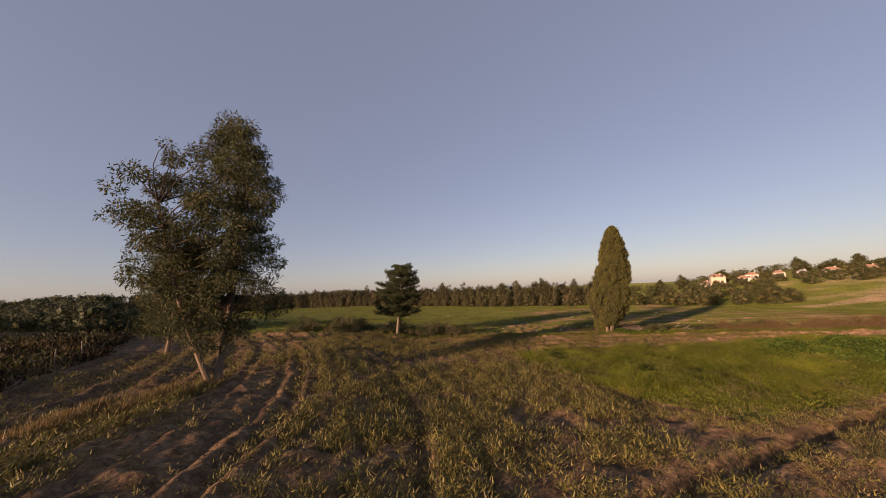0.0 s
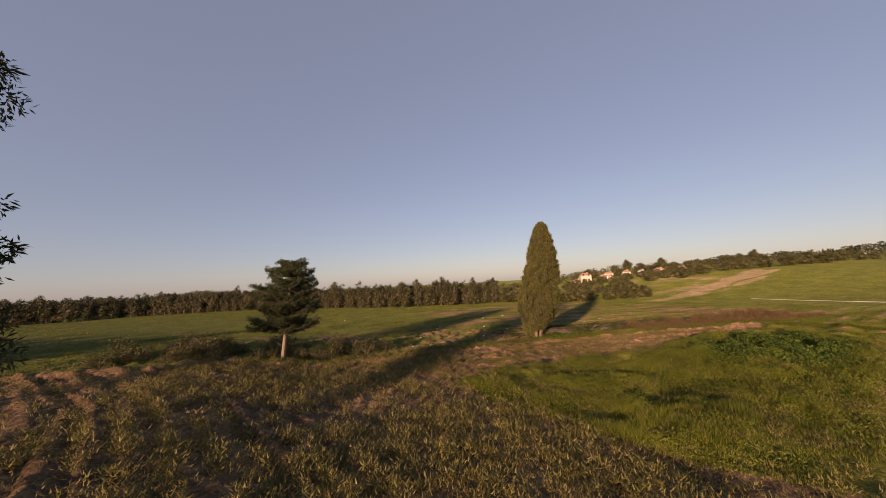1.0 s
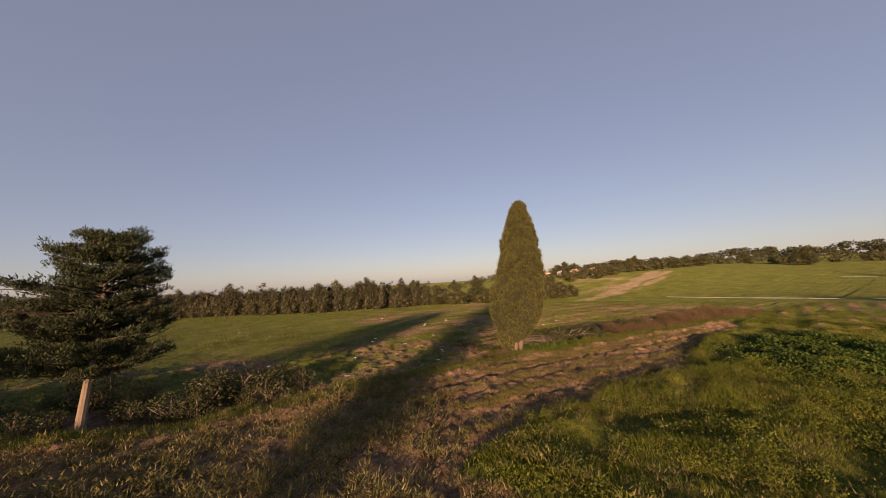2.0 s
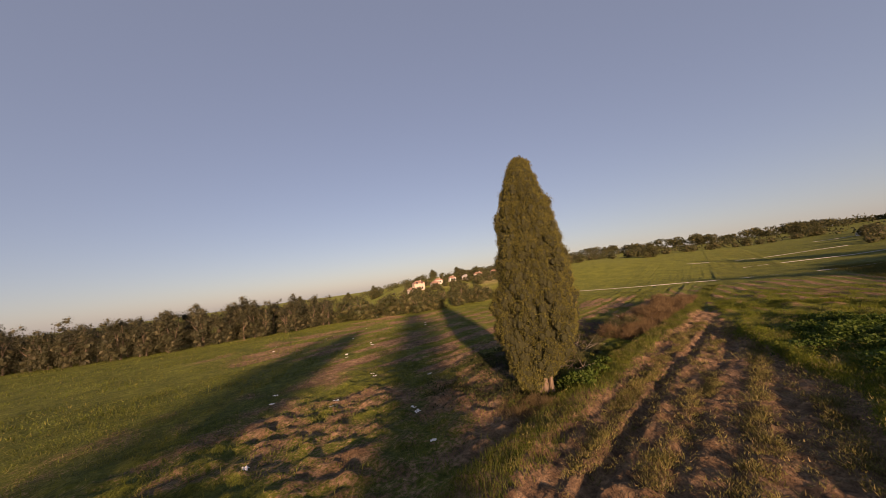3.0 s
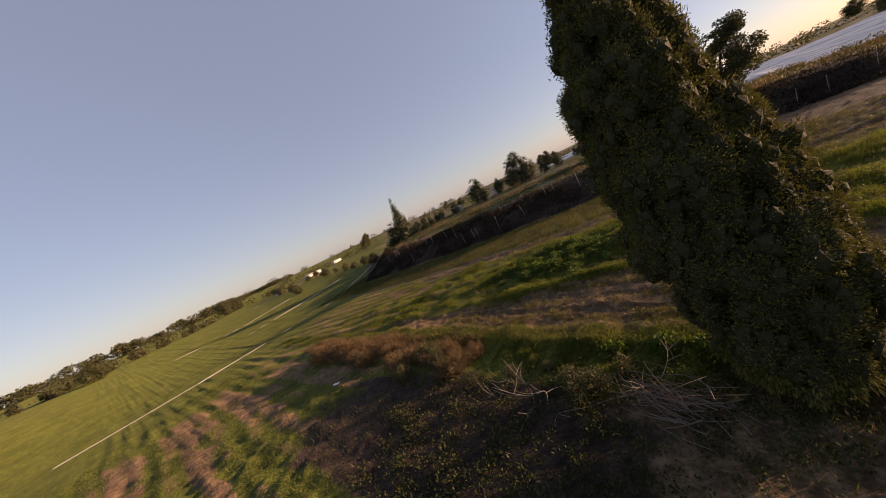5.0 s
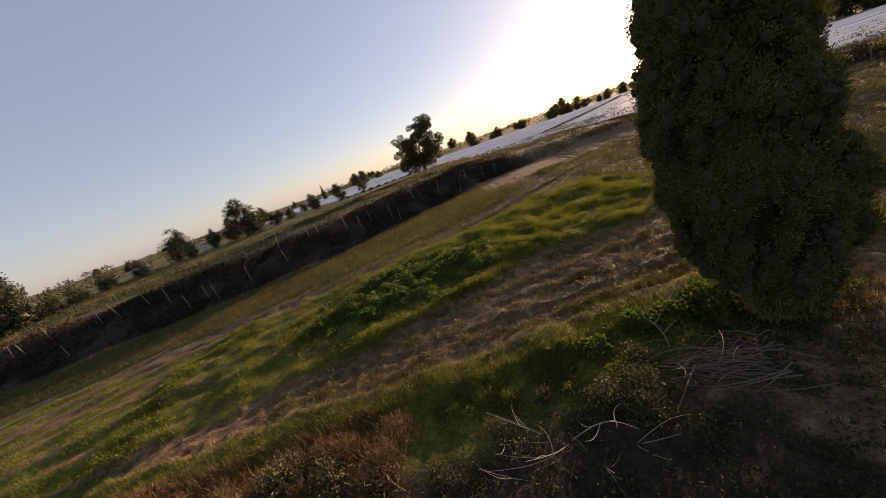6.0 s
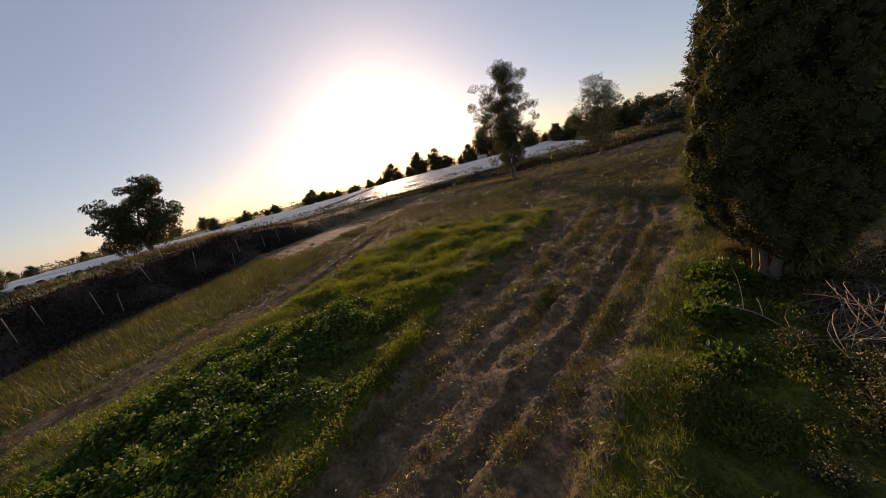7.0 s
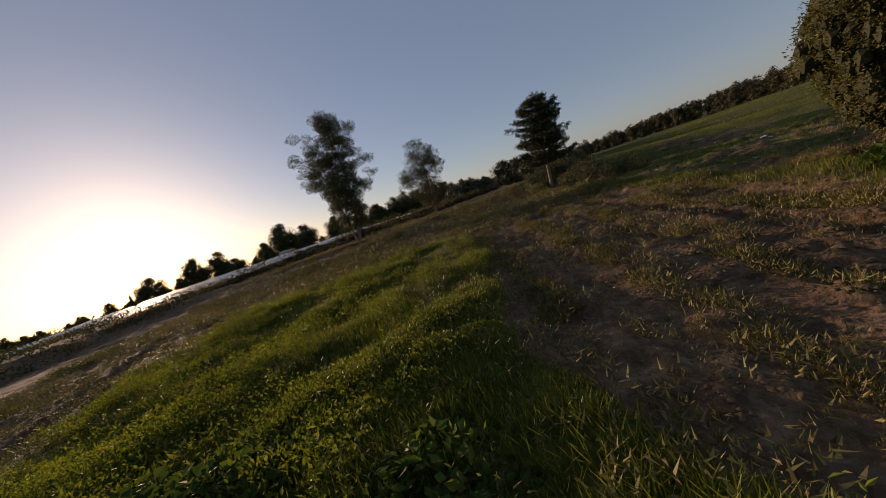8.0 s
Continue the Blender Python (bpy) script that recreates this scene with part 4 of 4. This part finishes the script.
b = Build()
x, y = scatter(7000, -34, 30, -30, 7, weed_rows)
big = rng.uniform(0.5, 1.1, len(x))
for k in range(6):
    dx, dy = rng.normal(size=len(x)) * 0.075 * big, rng.normal(size=len(x)) * 0.075 * big
    z = height(x + dx, y + dy)
    b.leaves(np.stack([x + dx, y + dy, z - 0.01], 1), np.stack([dx * 6, dy * 6, np.full(len(x), 0.7)], 1) + rng.normal(size=(len(x), 3)) * 0.35, big * rng.uniform(0.04, 0.09, len(x)), big * rng.uniform(0.010, 0.022, len(x)))
x, y = scatter(17500, -34, 16, -30, 1, weed_rows)
big = rng.uniform(0.55, 1.3, len(x)) * np.where(x < -9, 1.5, 1.0)
high = height(x, y)
for k in range(26):
    dx, dy = rng.normal(size=len(x)) * 0.07 * big, rng.normal(size=len(x)) * 0.07 * big
    up = rng.uniform(0, 0.17, len(x)) * big
    b.blades(np.stack([x + dx, y + dy, high + up], 1), np.stack([dx * 4, dy * 4, np.full(len(x), 0.5)], 1) + rng.normal(size=(len(x), 3)) * 0.45, big * rng.uniform(0.045, 0.10, len(x)), big * rng.uniform(0.014, 0.026, len(x)))
x, y = scatter(2800, -10, 15, -9, 0, lambda x, y: zones(x, y)[4] * smooth(0.0, 0.7, np.sin((y - verge(x)) * 2 * math.pi / 1.55 + 0.9 + 1.5 * fbm(x / 2.5, y / 2.5, 0, 217, 2))) * np.clip(0.5 + 0.9 * fbm(x / 0.7, y / 0.7, 0, 218, 2), 0.03, 1))
for k in range(13):
    dx, dy = rng.normal(size=len(x)) * 0.07, rng.normal(size=len(x)) * 0.07
    b.leaves(np.stack([x + dx, y + dy, height(x, y) + rng.uniform(-0.01, 0.10, len(x))], 1), np.stack([dx * 4, dy * 4, np.full(len(x), 0.7)], 1) + rng.normal(size=(len(x), 3)) * 0.3, rng.uniform(0.06, 0.13, len(x)), rng.uniform(0.012, 0.022, len(x)), 0.2)
stuff("weeds", b, WEED, "low green and yellow weeds in rows on ploughed soil")

b = Build()
x, y = scatter(20000, -32, 26, -30, 0, lambda x, y: np.clip(zones(x, y)[4] + zones(x, y)[5] * 0.9 + zones(x, y)[6] * 0.7, 0, 1) * np.clip(0.45 + 0.9 * fbm(x / 0.9, y / 0.9, 0, 215, 2), 0.03, 1))
lump = np.array([(1, 0, -0.15), (0.3, 0.9, -0.15), (-0.8, 0.6, -0.15), (-0.8, -0.6, -0.15), (0.3, -0.9, -0.15), (0.15, 0, 0.5)], float)
x2, y2 = scatter(11000, -6, 13, -9, 0, lambda x, y: zones(x, y)[4] * np.clip(0.5 + 0.9 * fbm(x / 0.9, y / 0.9, 0, 216, 2), 0.05, 1))
x, y = np.r_[x, x2], np.r_[y, y2]
size = 0.018 + 0.05 * rng.uniform(0, 1, len(x)) ** 3
v = lump[None] * size[:, None, None] * rng.uniform(0.55, 1.4, (len(x), 6, 3)) + np.stack([x, y, height(x, y) - 0.005], 1)[:, None]
i = np.arange(len(x))[:, None] * 6
b.add(v, np.concatenate([i + [k, (k + 1) % 5, 5] for k in range(5)]))
ob = part("clods", b.mesh("clods", flat=False), CLOD, None, "crumbled brown clods of turned soil")
tagged(ob, category="soil", kind="stuff")

b = Build()
# low weeds whose dark leaf colour adds to the cypress's shade
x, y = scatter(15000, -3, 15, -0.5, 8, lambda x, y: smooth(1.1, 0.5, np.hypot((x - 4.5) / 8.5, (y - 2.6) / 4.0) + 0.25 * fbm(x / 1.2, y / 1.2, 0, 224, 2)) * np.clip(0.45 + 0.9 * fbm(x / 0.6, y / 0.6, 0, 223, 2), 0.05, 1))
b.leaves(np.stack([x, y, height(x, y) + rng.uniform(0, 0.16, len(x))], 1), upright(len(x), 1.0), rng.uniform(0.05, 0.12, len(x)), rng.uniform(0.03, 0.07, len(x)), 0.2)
stuff("shade_weeds", b, SHADE_LEAF, "low weeds on the bare soil behind the cypress, coloured dark to deepen its shade")
b = Build()


def crop_mound(x, y):
    d = np.hypot((x - 8.4) / 6.4, (y + 11.8 - 0.05 * (x - 6)) / 3.6)
    return smooth(1.05, 0.55, d + 0.35 * fbm(x / 1.5, y / 1.5, 0, 221, 2))


x, y = scatter(38000, 0, 17, -17, -6, crop_mound)
up = rng.uniform(0.05, 1, len(x)) * (0.25 + 0.35 * smooth(-0.6, 0.8, fbm(x / 0.7, y / 0.7, 0, 222, 2))) * crop_mound(x, y)
b.leaves(np.stack([x, y, height(x, y) + up], 1), upright(len(x), 1.2) * (1, 1, 0.5), rng.uniform(0.07, 0.15, len(x)), rng.uniform(0.06, 0.12, len(x)), 0.12)
stuff("mallow", b, BROAD, "thick patch of broad-leaved green mallow plants")

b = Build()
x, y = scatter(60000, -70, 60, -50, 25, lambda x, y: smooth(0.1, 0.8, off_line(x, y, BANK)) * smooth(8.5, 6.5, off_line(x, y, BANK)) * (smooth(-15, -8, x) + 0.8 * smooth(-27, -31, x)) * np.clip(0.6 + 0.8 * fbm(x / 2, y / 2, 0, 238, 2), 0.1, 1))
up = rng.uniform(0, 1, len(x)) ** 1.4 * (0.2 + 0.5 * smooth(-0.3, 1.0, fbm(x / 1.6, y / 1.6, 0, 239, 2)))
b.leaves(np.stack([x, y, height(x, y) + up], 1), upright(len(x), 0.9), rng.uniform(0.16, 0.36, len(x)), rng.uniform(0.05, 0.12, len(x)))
stuff("dead_scrub", b, DARK_SCRUB, "near-black dead scrub and netting covering the bank")

b = Build()


def scrub_weight(x, y):
    d = off_line(x, y, BANK)
    return smooth(0.2, 1.5, d) * (1 - smooth(-18, -8, x) * smooth(9, 7, d)) * (1 - 0.8 * smooth(24, 34, d)) * np.clip(0.5 + 0.8 * fbm(x / 3, y / 3, 0, 231, 2), 0.05, 1)


x, y = scatter(52000, -75, 60, -75, 30, scrub_weight)
up = rng.uniform(0, 1, len(x)) ** 1.5 * (0.25 + 0.9 * smooth(-0.2, 1.0, fbm(x / 2.2, y / 2.2, 0, 232, 2))) * (1 - 0.6 * smooth(-14, -4, x))
b.leaves(np.stack([x, y, height(x, y) + up], 1), upright(len(x), 0.8), rng.uniform(0.2, 0.42, len(x)), rng.uniform(0.06, 0.16, len(x)))
stuff("scrub", b, SCRUB, "dark tangled scrub covering the bank")
b = Build()
x, y = scatter(24000, -75, 60, -75, 30, lambda x, y: scrub_weight(x, y) * smooth(0.1, 0.7, fbm(x / 4, y / 4, 0, 233, 2)))
b.blades(np.stack([x, y, height(x, y)], 1), upright(len(x), 0.5), rng.uniform(0.3, 0.8, len(x)), 0.05)
x, y = scatter(5000, -30, -22, -24, -15, lambda x, y: smooth(1.0, 0.5, np.hypot((x + 25.6 - 0.3 * (y + 19)) / 1.3, (y + 19.6) / 3.6)))
b.blades(np.stack([x, y, height(x, y)], 1), upright(len(x), 0.6), rng.uniform(0.15, 0.45, len(x)), 0.03)
x, y = scatter(6000, -4, 2, -2, 2.5, lambda x, y: smooth(1.0, 0.4, np.hypot((x + 1.0) / 2.2, (y - 0.1) / 1.3)))
b.blades(np.stack([x, y, height(x, y) - 0.02], 1), upright(len(x), 0.6), rng.uniform(0.08, 0.28, len(x)), 0.018)
stuff("dry_grass", b, STRAW, "dry straw-coloured grass on the bank and round the eucalyptus")


b = Build()
x, y = scatter(22000, 10.0, 32, -6, 3, lambda x, y: smooth(0.5, 0.9, y - verge(x)) * (1 - smooth(1.6, 2.6, y - verge(x))) * np.clip(0.6 + 0.8 * fbm(x / 1.4, y / 1.4, 0, 236, 2), 0.1, 1))
b.blades(np.stack([x, y, height(x, y) - 0.02], 1), upright(len(x), 0.5), rng.uniform(0.2, 0.55, len(x)), 0.024)
stuff("russet_grass", b, RUSSET, "russet-brown dried grass standing along the track")


# ---- bushes by the verge ----
weed = [small_tree("weed_bush", "tall leafy weed bush in the belt below the pine", 1.35, 1.9, 0.11, 800, SCRUB, 90 + k, 0.0, "round", "weed belt") for k in range(4)]
places = []
for k in range(80):
    x = r0.uniform(-31, -12.5)
    places.append((x, float(verge(x)) + 0.9 + r0.uniform(0, 4.2), 0.62 if k % 3 else 0.95))
spread_copies(weed, places, (0.5, 1.4))
russet = [small_tree("dry_bush", "russet-brown dried bush beside the track", 1.1, 1.9, 0.26, 1500, RUSSET, 95 + k, 0.0, "round", "dry bushes", 0.09, -0.7) for k in range(3)]
places = []
for k in range(30):
    x = 10.0 + 18 * ((k + r0.uniform(0, 0.8)) / 30) ** 1.15
    places.append((x, float(verge(x)) + 1.5 + r0.uniform(0, 1.7), 0.72 + 0.25 * (k / 30)))
spread_copies(russet, places, (0.75, 1.2))
tan = [small_tree("dry_tussock", "tan dried grass tussock round the cypress trunk", 0.8, 1.5, 0.3, 1300, STRAW, 105 + k, 0.0, "round", "tussocks", 0.06, -0.9) for k in range(2)]
spread_copies(tan, [(-1.3, -0.2, 0.5), (-1.5, -0.7, 0.5), (-0.6, -1.0, 0.45), (-2.2, 0.0, 0.4)], (0.8, 1.15))
green = [small_tree("green_bush", "rounded dark green bush beside the track", 1.2, 1.6, 0.085, 1500, SCRUB, 98 + k, 0.0, "round", "green bushes") for k in range(2)]
spread_copies(green, [(12.9, -1.2, 0.95), (11.6, -0.6, 0.9), (10.4, -0.4, 0.7), (15.0, -1.6, 0.7), (4.3, 0.5, 0.8), (5.0, 0.3, 0.75), (3.7, -0.4, 0.55), (13.4, 0.2, 0.8), (9.2, 0.2, 0.55), (7.6, -0.2, 0.45), (6.2, -0.5, 0.45), (19.0, -1.0, 0.8), (4.7, 1.0, 0.6)], (0.9, 1.1))


def foot_shrub(x, y, r, tall, n):
    root = thing("mallow_shrub", on(x, y), "broad-leaved green shrub at the foot of the cypress", "shrub")
    b = Build()
    d = ball(n)
    d[:, 2] = np.abs(d[:, 2])
    at = d * rng.uniform(0.35, 1, (n, 1)) ** 0.5 * (r, r, tall)
    b.leaves(at, d * (1, 1, 0.4) + rng.normal(size=(n, 3)) * 0.5 + (0, 0, 0.2), rng.uniform(0.08, 0.17, n), rng.uniform(0.07, 0.14, n), 0.12)
    part("leafage", b, BROAD, root)
    st = Build()
    for k in range(14):
        e = at[rng.integers(n)]
        limb(st, (e[0] * 0.2, e[1] * 0.2, -0.05), e, 0.012, 0.005, 0.15, 4, 4)
    part("stems", st, BARK, root)


foot_shrub(0.6, -1.1, 0.75, 0.6, 800)
foot_shrub(1.6, -1.2, 0.6, 0.45, 560)
foot_shrub(2.6, -1.4, 0.55, 0.38, 400)
foot_shrub(4.2, -1.3, 0.5, 0.4, 320)


def brush_pile():
    root = thing("brush_pile", on(2.65, 0.9), "heap of cut grey branches lying beside the cypress", "brushwood")
    for k in range(84):
        a = rng.normal(-0.36, 0.42)
        l = rng.uniform(0.9, 2.5)
        c = np.array((rng.normal() * 0.45, rng.normal() * 0.30, 0.06 + 0.46 * rng.uniform() ** 1.5))
        w = np.array((math.cos(a), math.sin(a), rng.normal() * 0.09)) * l / 2
        b = Build()
        lo, hi = c - w, c + w
        lo[2], hi[2] = max(lo[2], 0.03), max(hi[2], 0.03)
        limb(b, lo, hi, rng.uniform(0.008, 0.018), 0.004, 0.14, 5, 6)
        part("branch", b, CUT, root)


def dead_tree(x, y, tall, n, turn):
    root = thing("dead_branches", on(x, y, -0.05), "bare pale dead branches sticking up from the weeds", "dead branches", turn=turn)
    for k in range(n):
        a = rng.uniform(0, 6.28)
        l = rng.uniform(1.0, 2.1)
        e = np.array((math.cos(a) * l, math.sin(a) * l, tall * rng.uniform(0.12, 1.0)))
        b = Build()
        p = limb(b, (0, 0, 0), e, 0.015, 0.004, 0.24, 6, 10)
        for q in range(4):
            s = p[rng.integers(3, 8)]
            limb(b, s, s + rng.normal(size=3) * (0.45, 0.45, 0.25) + e * 0.25, 0.008, 0.002, 0.15, 5, 6)
        part("branch", b, DEAD, root)


brush_pile()
dead_tree(6.3, 0.7, 0.95, 7, 0.4)
dead_tree(2.9, -0.1, 0.75, 4, 2.0)

# ---- litter on the field ----
scraps = []
for k in range(4):
    b = Build()
    u, v = np.meshgrid(np.linspace(-0.5, 0.5, 6), np.linspace(-0.5, 0.5, 5))
    z = 0.05 + 0.10 * np.abs(fbm(u * 3 + k * 7, v * 3, 0, 300 + k, 2))
    top = np.stack([u * 0.55 + 0.05 * vnoise(v * 4, u * 3, k, 5), v * 0.36 + 0.05 * vnoise(u * 4, v * 3, k, 6), z], -1)
    m = np.arange(30).reshape(5, 6)
    q = np.stack([m[:-1, :-1], m[:-1, 1:], m[1:, 1:], m[1:, :-1]], -1).reshape(-1, 4)
    b.add(top, q)
    b.add(top - (0, 0, 0.012), q[:, ::-1])
    me = b.mesh("litter")
    me.materials.append(LITTER)
    scraps.append(me)
LITTERED = [(-4.4, 13.6), (-3.7, 8.9), (-2.9, 4.5), (0.3, 11.1), (3, 17.6), (7.6, 20.1), (10.6, 33), (10.8, 27.6), (5.8, 36.2), (14.5, 43), (21.9, 26), (22, 10.5), (15.2, 8.9), (-8.7, 6.1), (-3.2, 4), (-4.2, 8.4),
            (-5.2, 12.2), (-14.8, 33), (-0.1, 10.4), (4.1, 32.9), (19.7, 24.1), (19.3, 0.8), (18.7, 35.2), (8.3, 21.2), (3.8, 18.8), (12.3, 8.4), (1, 7), (-13.6, 7.8), (-8.8, 5.8), (-14.9, 2.8), (-10.4, 1.9), (-5, 1.6)]
for k, (x, y) in enumerate(LITTERED):
    ob = new("litter_scrap", scraps[k % 4])
    f = r0.uniform(0.35, 0.65)
    ob.matrix_world = Matrix.LocRotScale(on(x, y, -0.03), Euler((r0.uniform(-0.15, 0.15), r0.uniform(-0.15, 0.15), r0.uniform(0, 6.28))), (f, f, f))
    tagged(ob, "crumpled white plastic scrap lying in the grass", "litter", "field litter")


# ---- posts of the old netting ----
def post(x, y, tall, tilt, turn):
    b = Build()
    b.tube([(0, 0, -0.3), (0, 0, tall * 0.5), (0, 0, tall)], (0.032, 0.028, 0.025), 7)
    ob = new("fence_post", b.mesh("fence_post"))
    ob.data.materials.append(POST)
    ob.matrix_world = Matrix.LocRotScale(on(x, y), Euler((tilt, 0, turn)), None)
    tagged(ob, "weathered pale fence post leaning in the scrub", "post", "old posts")


for k in range(34):
    x = 48 - 1.8 * k + r0.uniform(-0.7, 0.7)
    post(x, float(np.interp(x, (-22, -7.5, 5.5, 14, 25, 38, 52), (-38.2, -37.5, -32, -27.5, -27, -25.8, -25))) - r0.choice((1.5, 3.2, 5.0)) - r0.uniform(0, 0.8), r0.uniform(1.2, 1.8), r0.uniform(-0.2, 0.2), r0.uniform(0, 6))
for x, y in ((-33.4, -20.5), (-35.0, -16.8), (-37.2, -12.4), (-39.8, -8.6), (-37.5, -19.5)):
    post(x, y, r0.uniform(0.8, 1.1), r0.uniform(-0.12, 0.12), r0.uniform(0, 6))


# ---- plastic film over the far beds ----
def film_strip(name, a, way, length, wide, high, label, group, step=5.0):
    n = max(2, int(length / step))
    u = np.linspace(0, length, n)
    side = np.array((-way[1], way[0]))
    arc = np.linspace(0, math.pi, 7)
    cx, cy = a[0] + way[0] * u, a[1] + way[1] * u
    px = cx[:, None] + side[0] * np.cos(arc)[None] * wide / 2
    py = cy[:, None] + side[1] * np.cos(arc)[None] * wide / 2
    pz = land(cx, cy)[:, None] + (high * (1 + 0.2 * rng.normal(size=n)))[:, None] * np.sin(arc)[None] ** 0.7 + 0.03
    b = Build()
    m = np.arange(n * 7).reshape(n, 7)
    o = on(*a)
    b.add(np.stack([px - o.x, py - o.y, pz - o.z], -1), np.stack([m[:-1, :-1], m[:-1, 1:], m[1:, 1:], m[1:, :-1]], -1).reshape(-1, 4))
    ob = new(name, b.mesh(name, flat=False))
    ob.data.materials.append(DULL_FILM if name == "row_cover" else FILM)
    ob.location = o
    return tagged(ob, label, "plastic film", group)


way, out = np.array((0.592, -0.806)), np.array((-0.806, -0.592))
for k in range(40):
    a = np.array((-57.0, -13.0)) + out * 1.75 * k - way * (0.35 * k)
    for lo, hi in ((0, 62), (66, 200)):
        film_strip("film_tunnel", a + way * lo, way, hi - lo, 1.62, 0.42, "long low bed covered with pale plastic film", "film tunnels")
for k in range(1, 11):
    a = np.array((-57.0, -13.0)) - out * 1.75 * k + way * (88 + 1.2 * k)
    film_strip("film_tunnel", a, way, 84 - 2.0 * k, 1.62, 0.42, "long low bed covered with pale plastic film", "film tunnels")
for k, (x, y, l) in enumerate(((-36, -41, 26), (-33, -52, 30), (-20, -66, 24))):
    film_strip("film_tunnel", np.array((x, y)), way, l, 1.2, 0.2, "loose strip of pale plastic film on the meadow", "film tunnels")

# ---- covered rows in the east field ----
for x, y, wx, wy, l in ((56, 15, -0.10, -0.995, 13), (54.5, 2, 0.05, -1.0, 22), (56, -21, 0.62, -0.78, 34), (79, -12, 0.1, -1, 26), (101, -2, 0.05, -1, 30), (142, -34, 0.1, -1, 40)):
    w = np.array((wx, wy)) / math.hypot(wx, wy)
    film_strip("row_cover", np.array((x, y)), w, l, 0.17, 0.06, "white film over a row in the green field", "row covers", 4.0)


# ---- buildings ----
def house(x, y, w, d, h, turn, roof_mat, wall_mat, label, pitch=0.32, storeys=1, glazed=True):
    z = float(land(np.array([x]), np.array([y]))[0]) - 0.15
    root = thing("house", (x, y, z), label, "house", "village", turn=turn, scale=0.62)
    b = Build()
    b.box(-w / 2, -d / 2, 0, w / 2, d / 2, h)
    part("wall", b, wall_mat, root)
    b = Build()
    o, rh = 0.35, d * pitch
    v = [(-w / 2 - o, -d / 2 - o, h - 0.1), (w / 2 + o, -d / 2 - o, h - 0.1), (w / 2 + o, d / 2 + o, h - 0.1), (-w / 2 - o, d / 2 + o, h - 0.1),
         (-w / 2 + d * 0.35, 0, h + rh), (w / 2 - d * 0.35, 0, h + rh)]
    b.add(v, [[0, 1, 5, 4], [2, 3, 4, 5]])
    b.add(v, [[1, 2, 5], [3, 0, 4]])
    b.add(v, [[3, 2, 1, 0]])
    roof = part("roof", b, roof_mat, root)
    if glazed:
        b = Build()
        b.box(w * 0.18, -0.3, h + rh * 0.55, w * 0.18 + 0.45, 0.2, h + rh + 0.25)
        part("chimney", b, wall_mat, roof)
        b = Build()
        b.box(-0.5, -d / 2 - 0.05, 0.05, 0.5, -d / 2 - 0.005, 2.1)
        part("door", b, POST, root)
    n = max(2, int(w / 2.2))
    for s in range(storeys if glazed else 0):
        base = 0.9 + s * 2.7
        for k in range(n):
            cx = -w / 2 + w * (k + 0.5) / n
            for side in (-1, 1):
                b = Build()
                y0 = side * d / 2
                b.box(cx - 0.45, min(y0, y0 + side * 0.04), base, cx + 0.45, max(y0, y0 + side * 0.04), base + 1.1)
                part("window", b, WINDOW, root)
    return root


TAN = plain("tan_plaster", (0.46, 0.37, 0.28), (0.58, 0.48, 0.38), 0.6, 0.9, 0.2)
ZINC = plain("grey_sheet_roof", (0.30, 0.30, 0.29), (0.46, 0.45, 0.43), 1.0, 0.5, 0.2, metal=0.3)
for x, y, w, d, h, turn, rm, wm, st in ((67, 68.5, 5.6, 4.2, 4.0, 0.5, TILES, TAN, 2), (62.5, 67.5, 3.6, 3.2, 2.2, 0.3, TILES, PLASTER, 1), (73, 66.5, 4.0, 3.4, 2.2, 0.6, TILES, PLASTER, 1), (78, 69, 4.5, 3.6, 2.5, 0.7, TILES, PLASTER, 1),
                                        (85, 68, 4.0, 3.4, 2.4, 0.5, TILES, PLASTER, 1), (88, 64, 3.6, 3.2, 2.3, 0.9, ZINC, PLASTER, 1), (94, 62, 5.0, 3.6, 2.6, 0.8, TILES, PLASTER, 1), (101, 59, 4.4, 3.6, 2.6, 0.9, TILES, TAN, 1)):
    house(x, y, w, d, h, -turn, rm, wm, "small house with pale walls and a red tiled roof" if rm is TILES else "small white house with a grey sheet roof", storeys=st)
for x, y, w, d, h, turn, wm in ((168, -74, 17, 5, 2.6, 1.2, SHED), (186, -100, 14, 5, 2.6, 1.1, SHED), (140, -44, 4, 3, 1.8, 1.2, SHED), (59, -69, 9, 5, 2.8, 0.8, TAN), (61, -64, 4, 3, 1.8, 0.6, SHED), (49, -77, 5, 4, 3.4, 0.7, SHED), (-112, -66, 6, 4, 2.6, 1.0, SHED)):
    house(x, y, w, d, h, -turn, ZINC, wm, "long low farm shed with a grey sheet roof", 0.12, glazed=False)
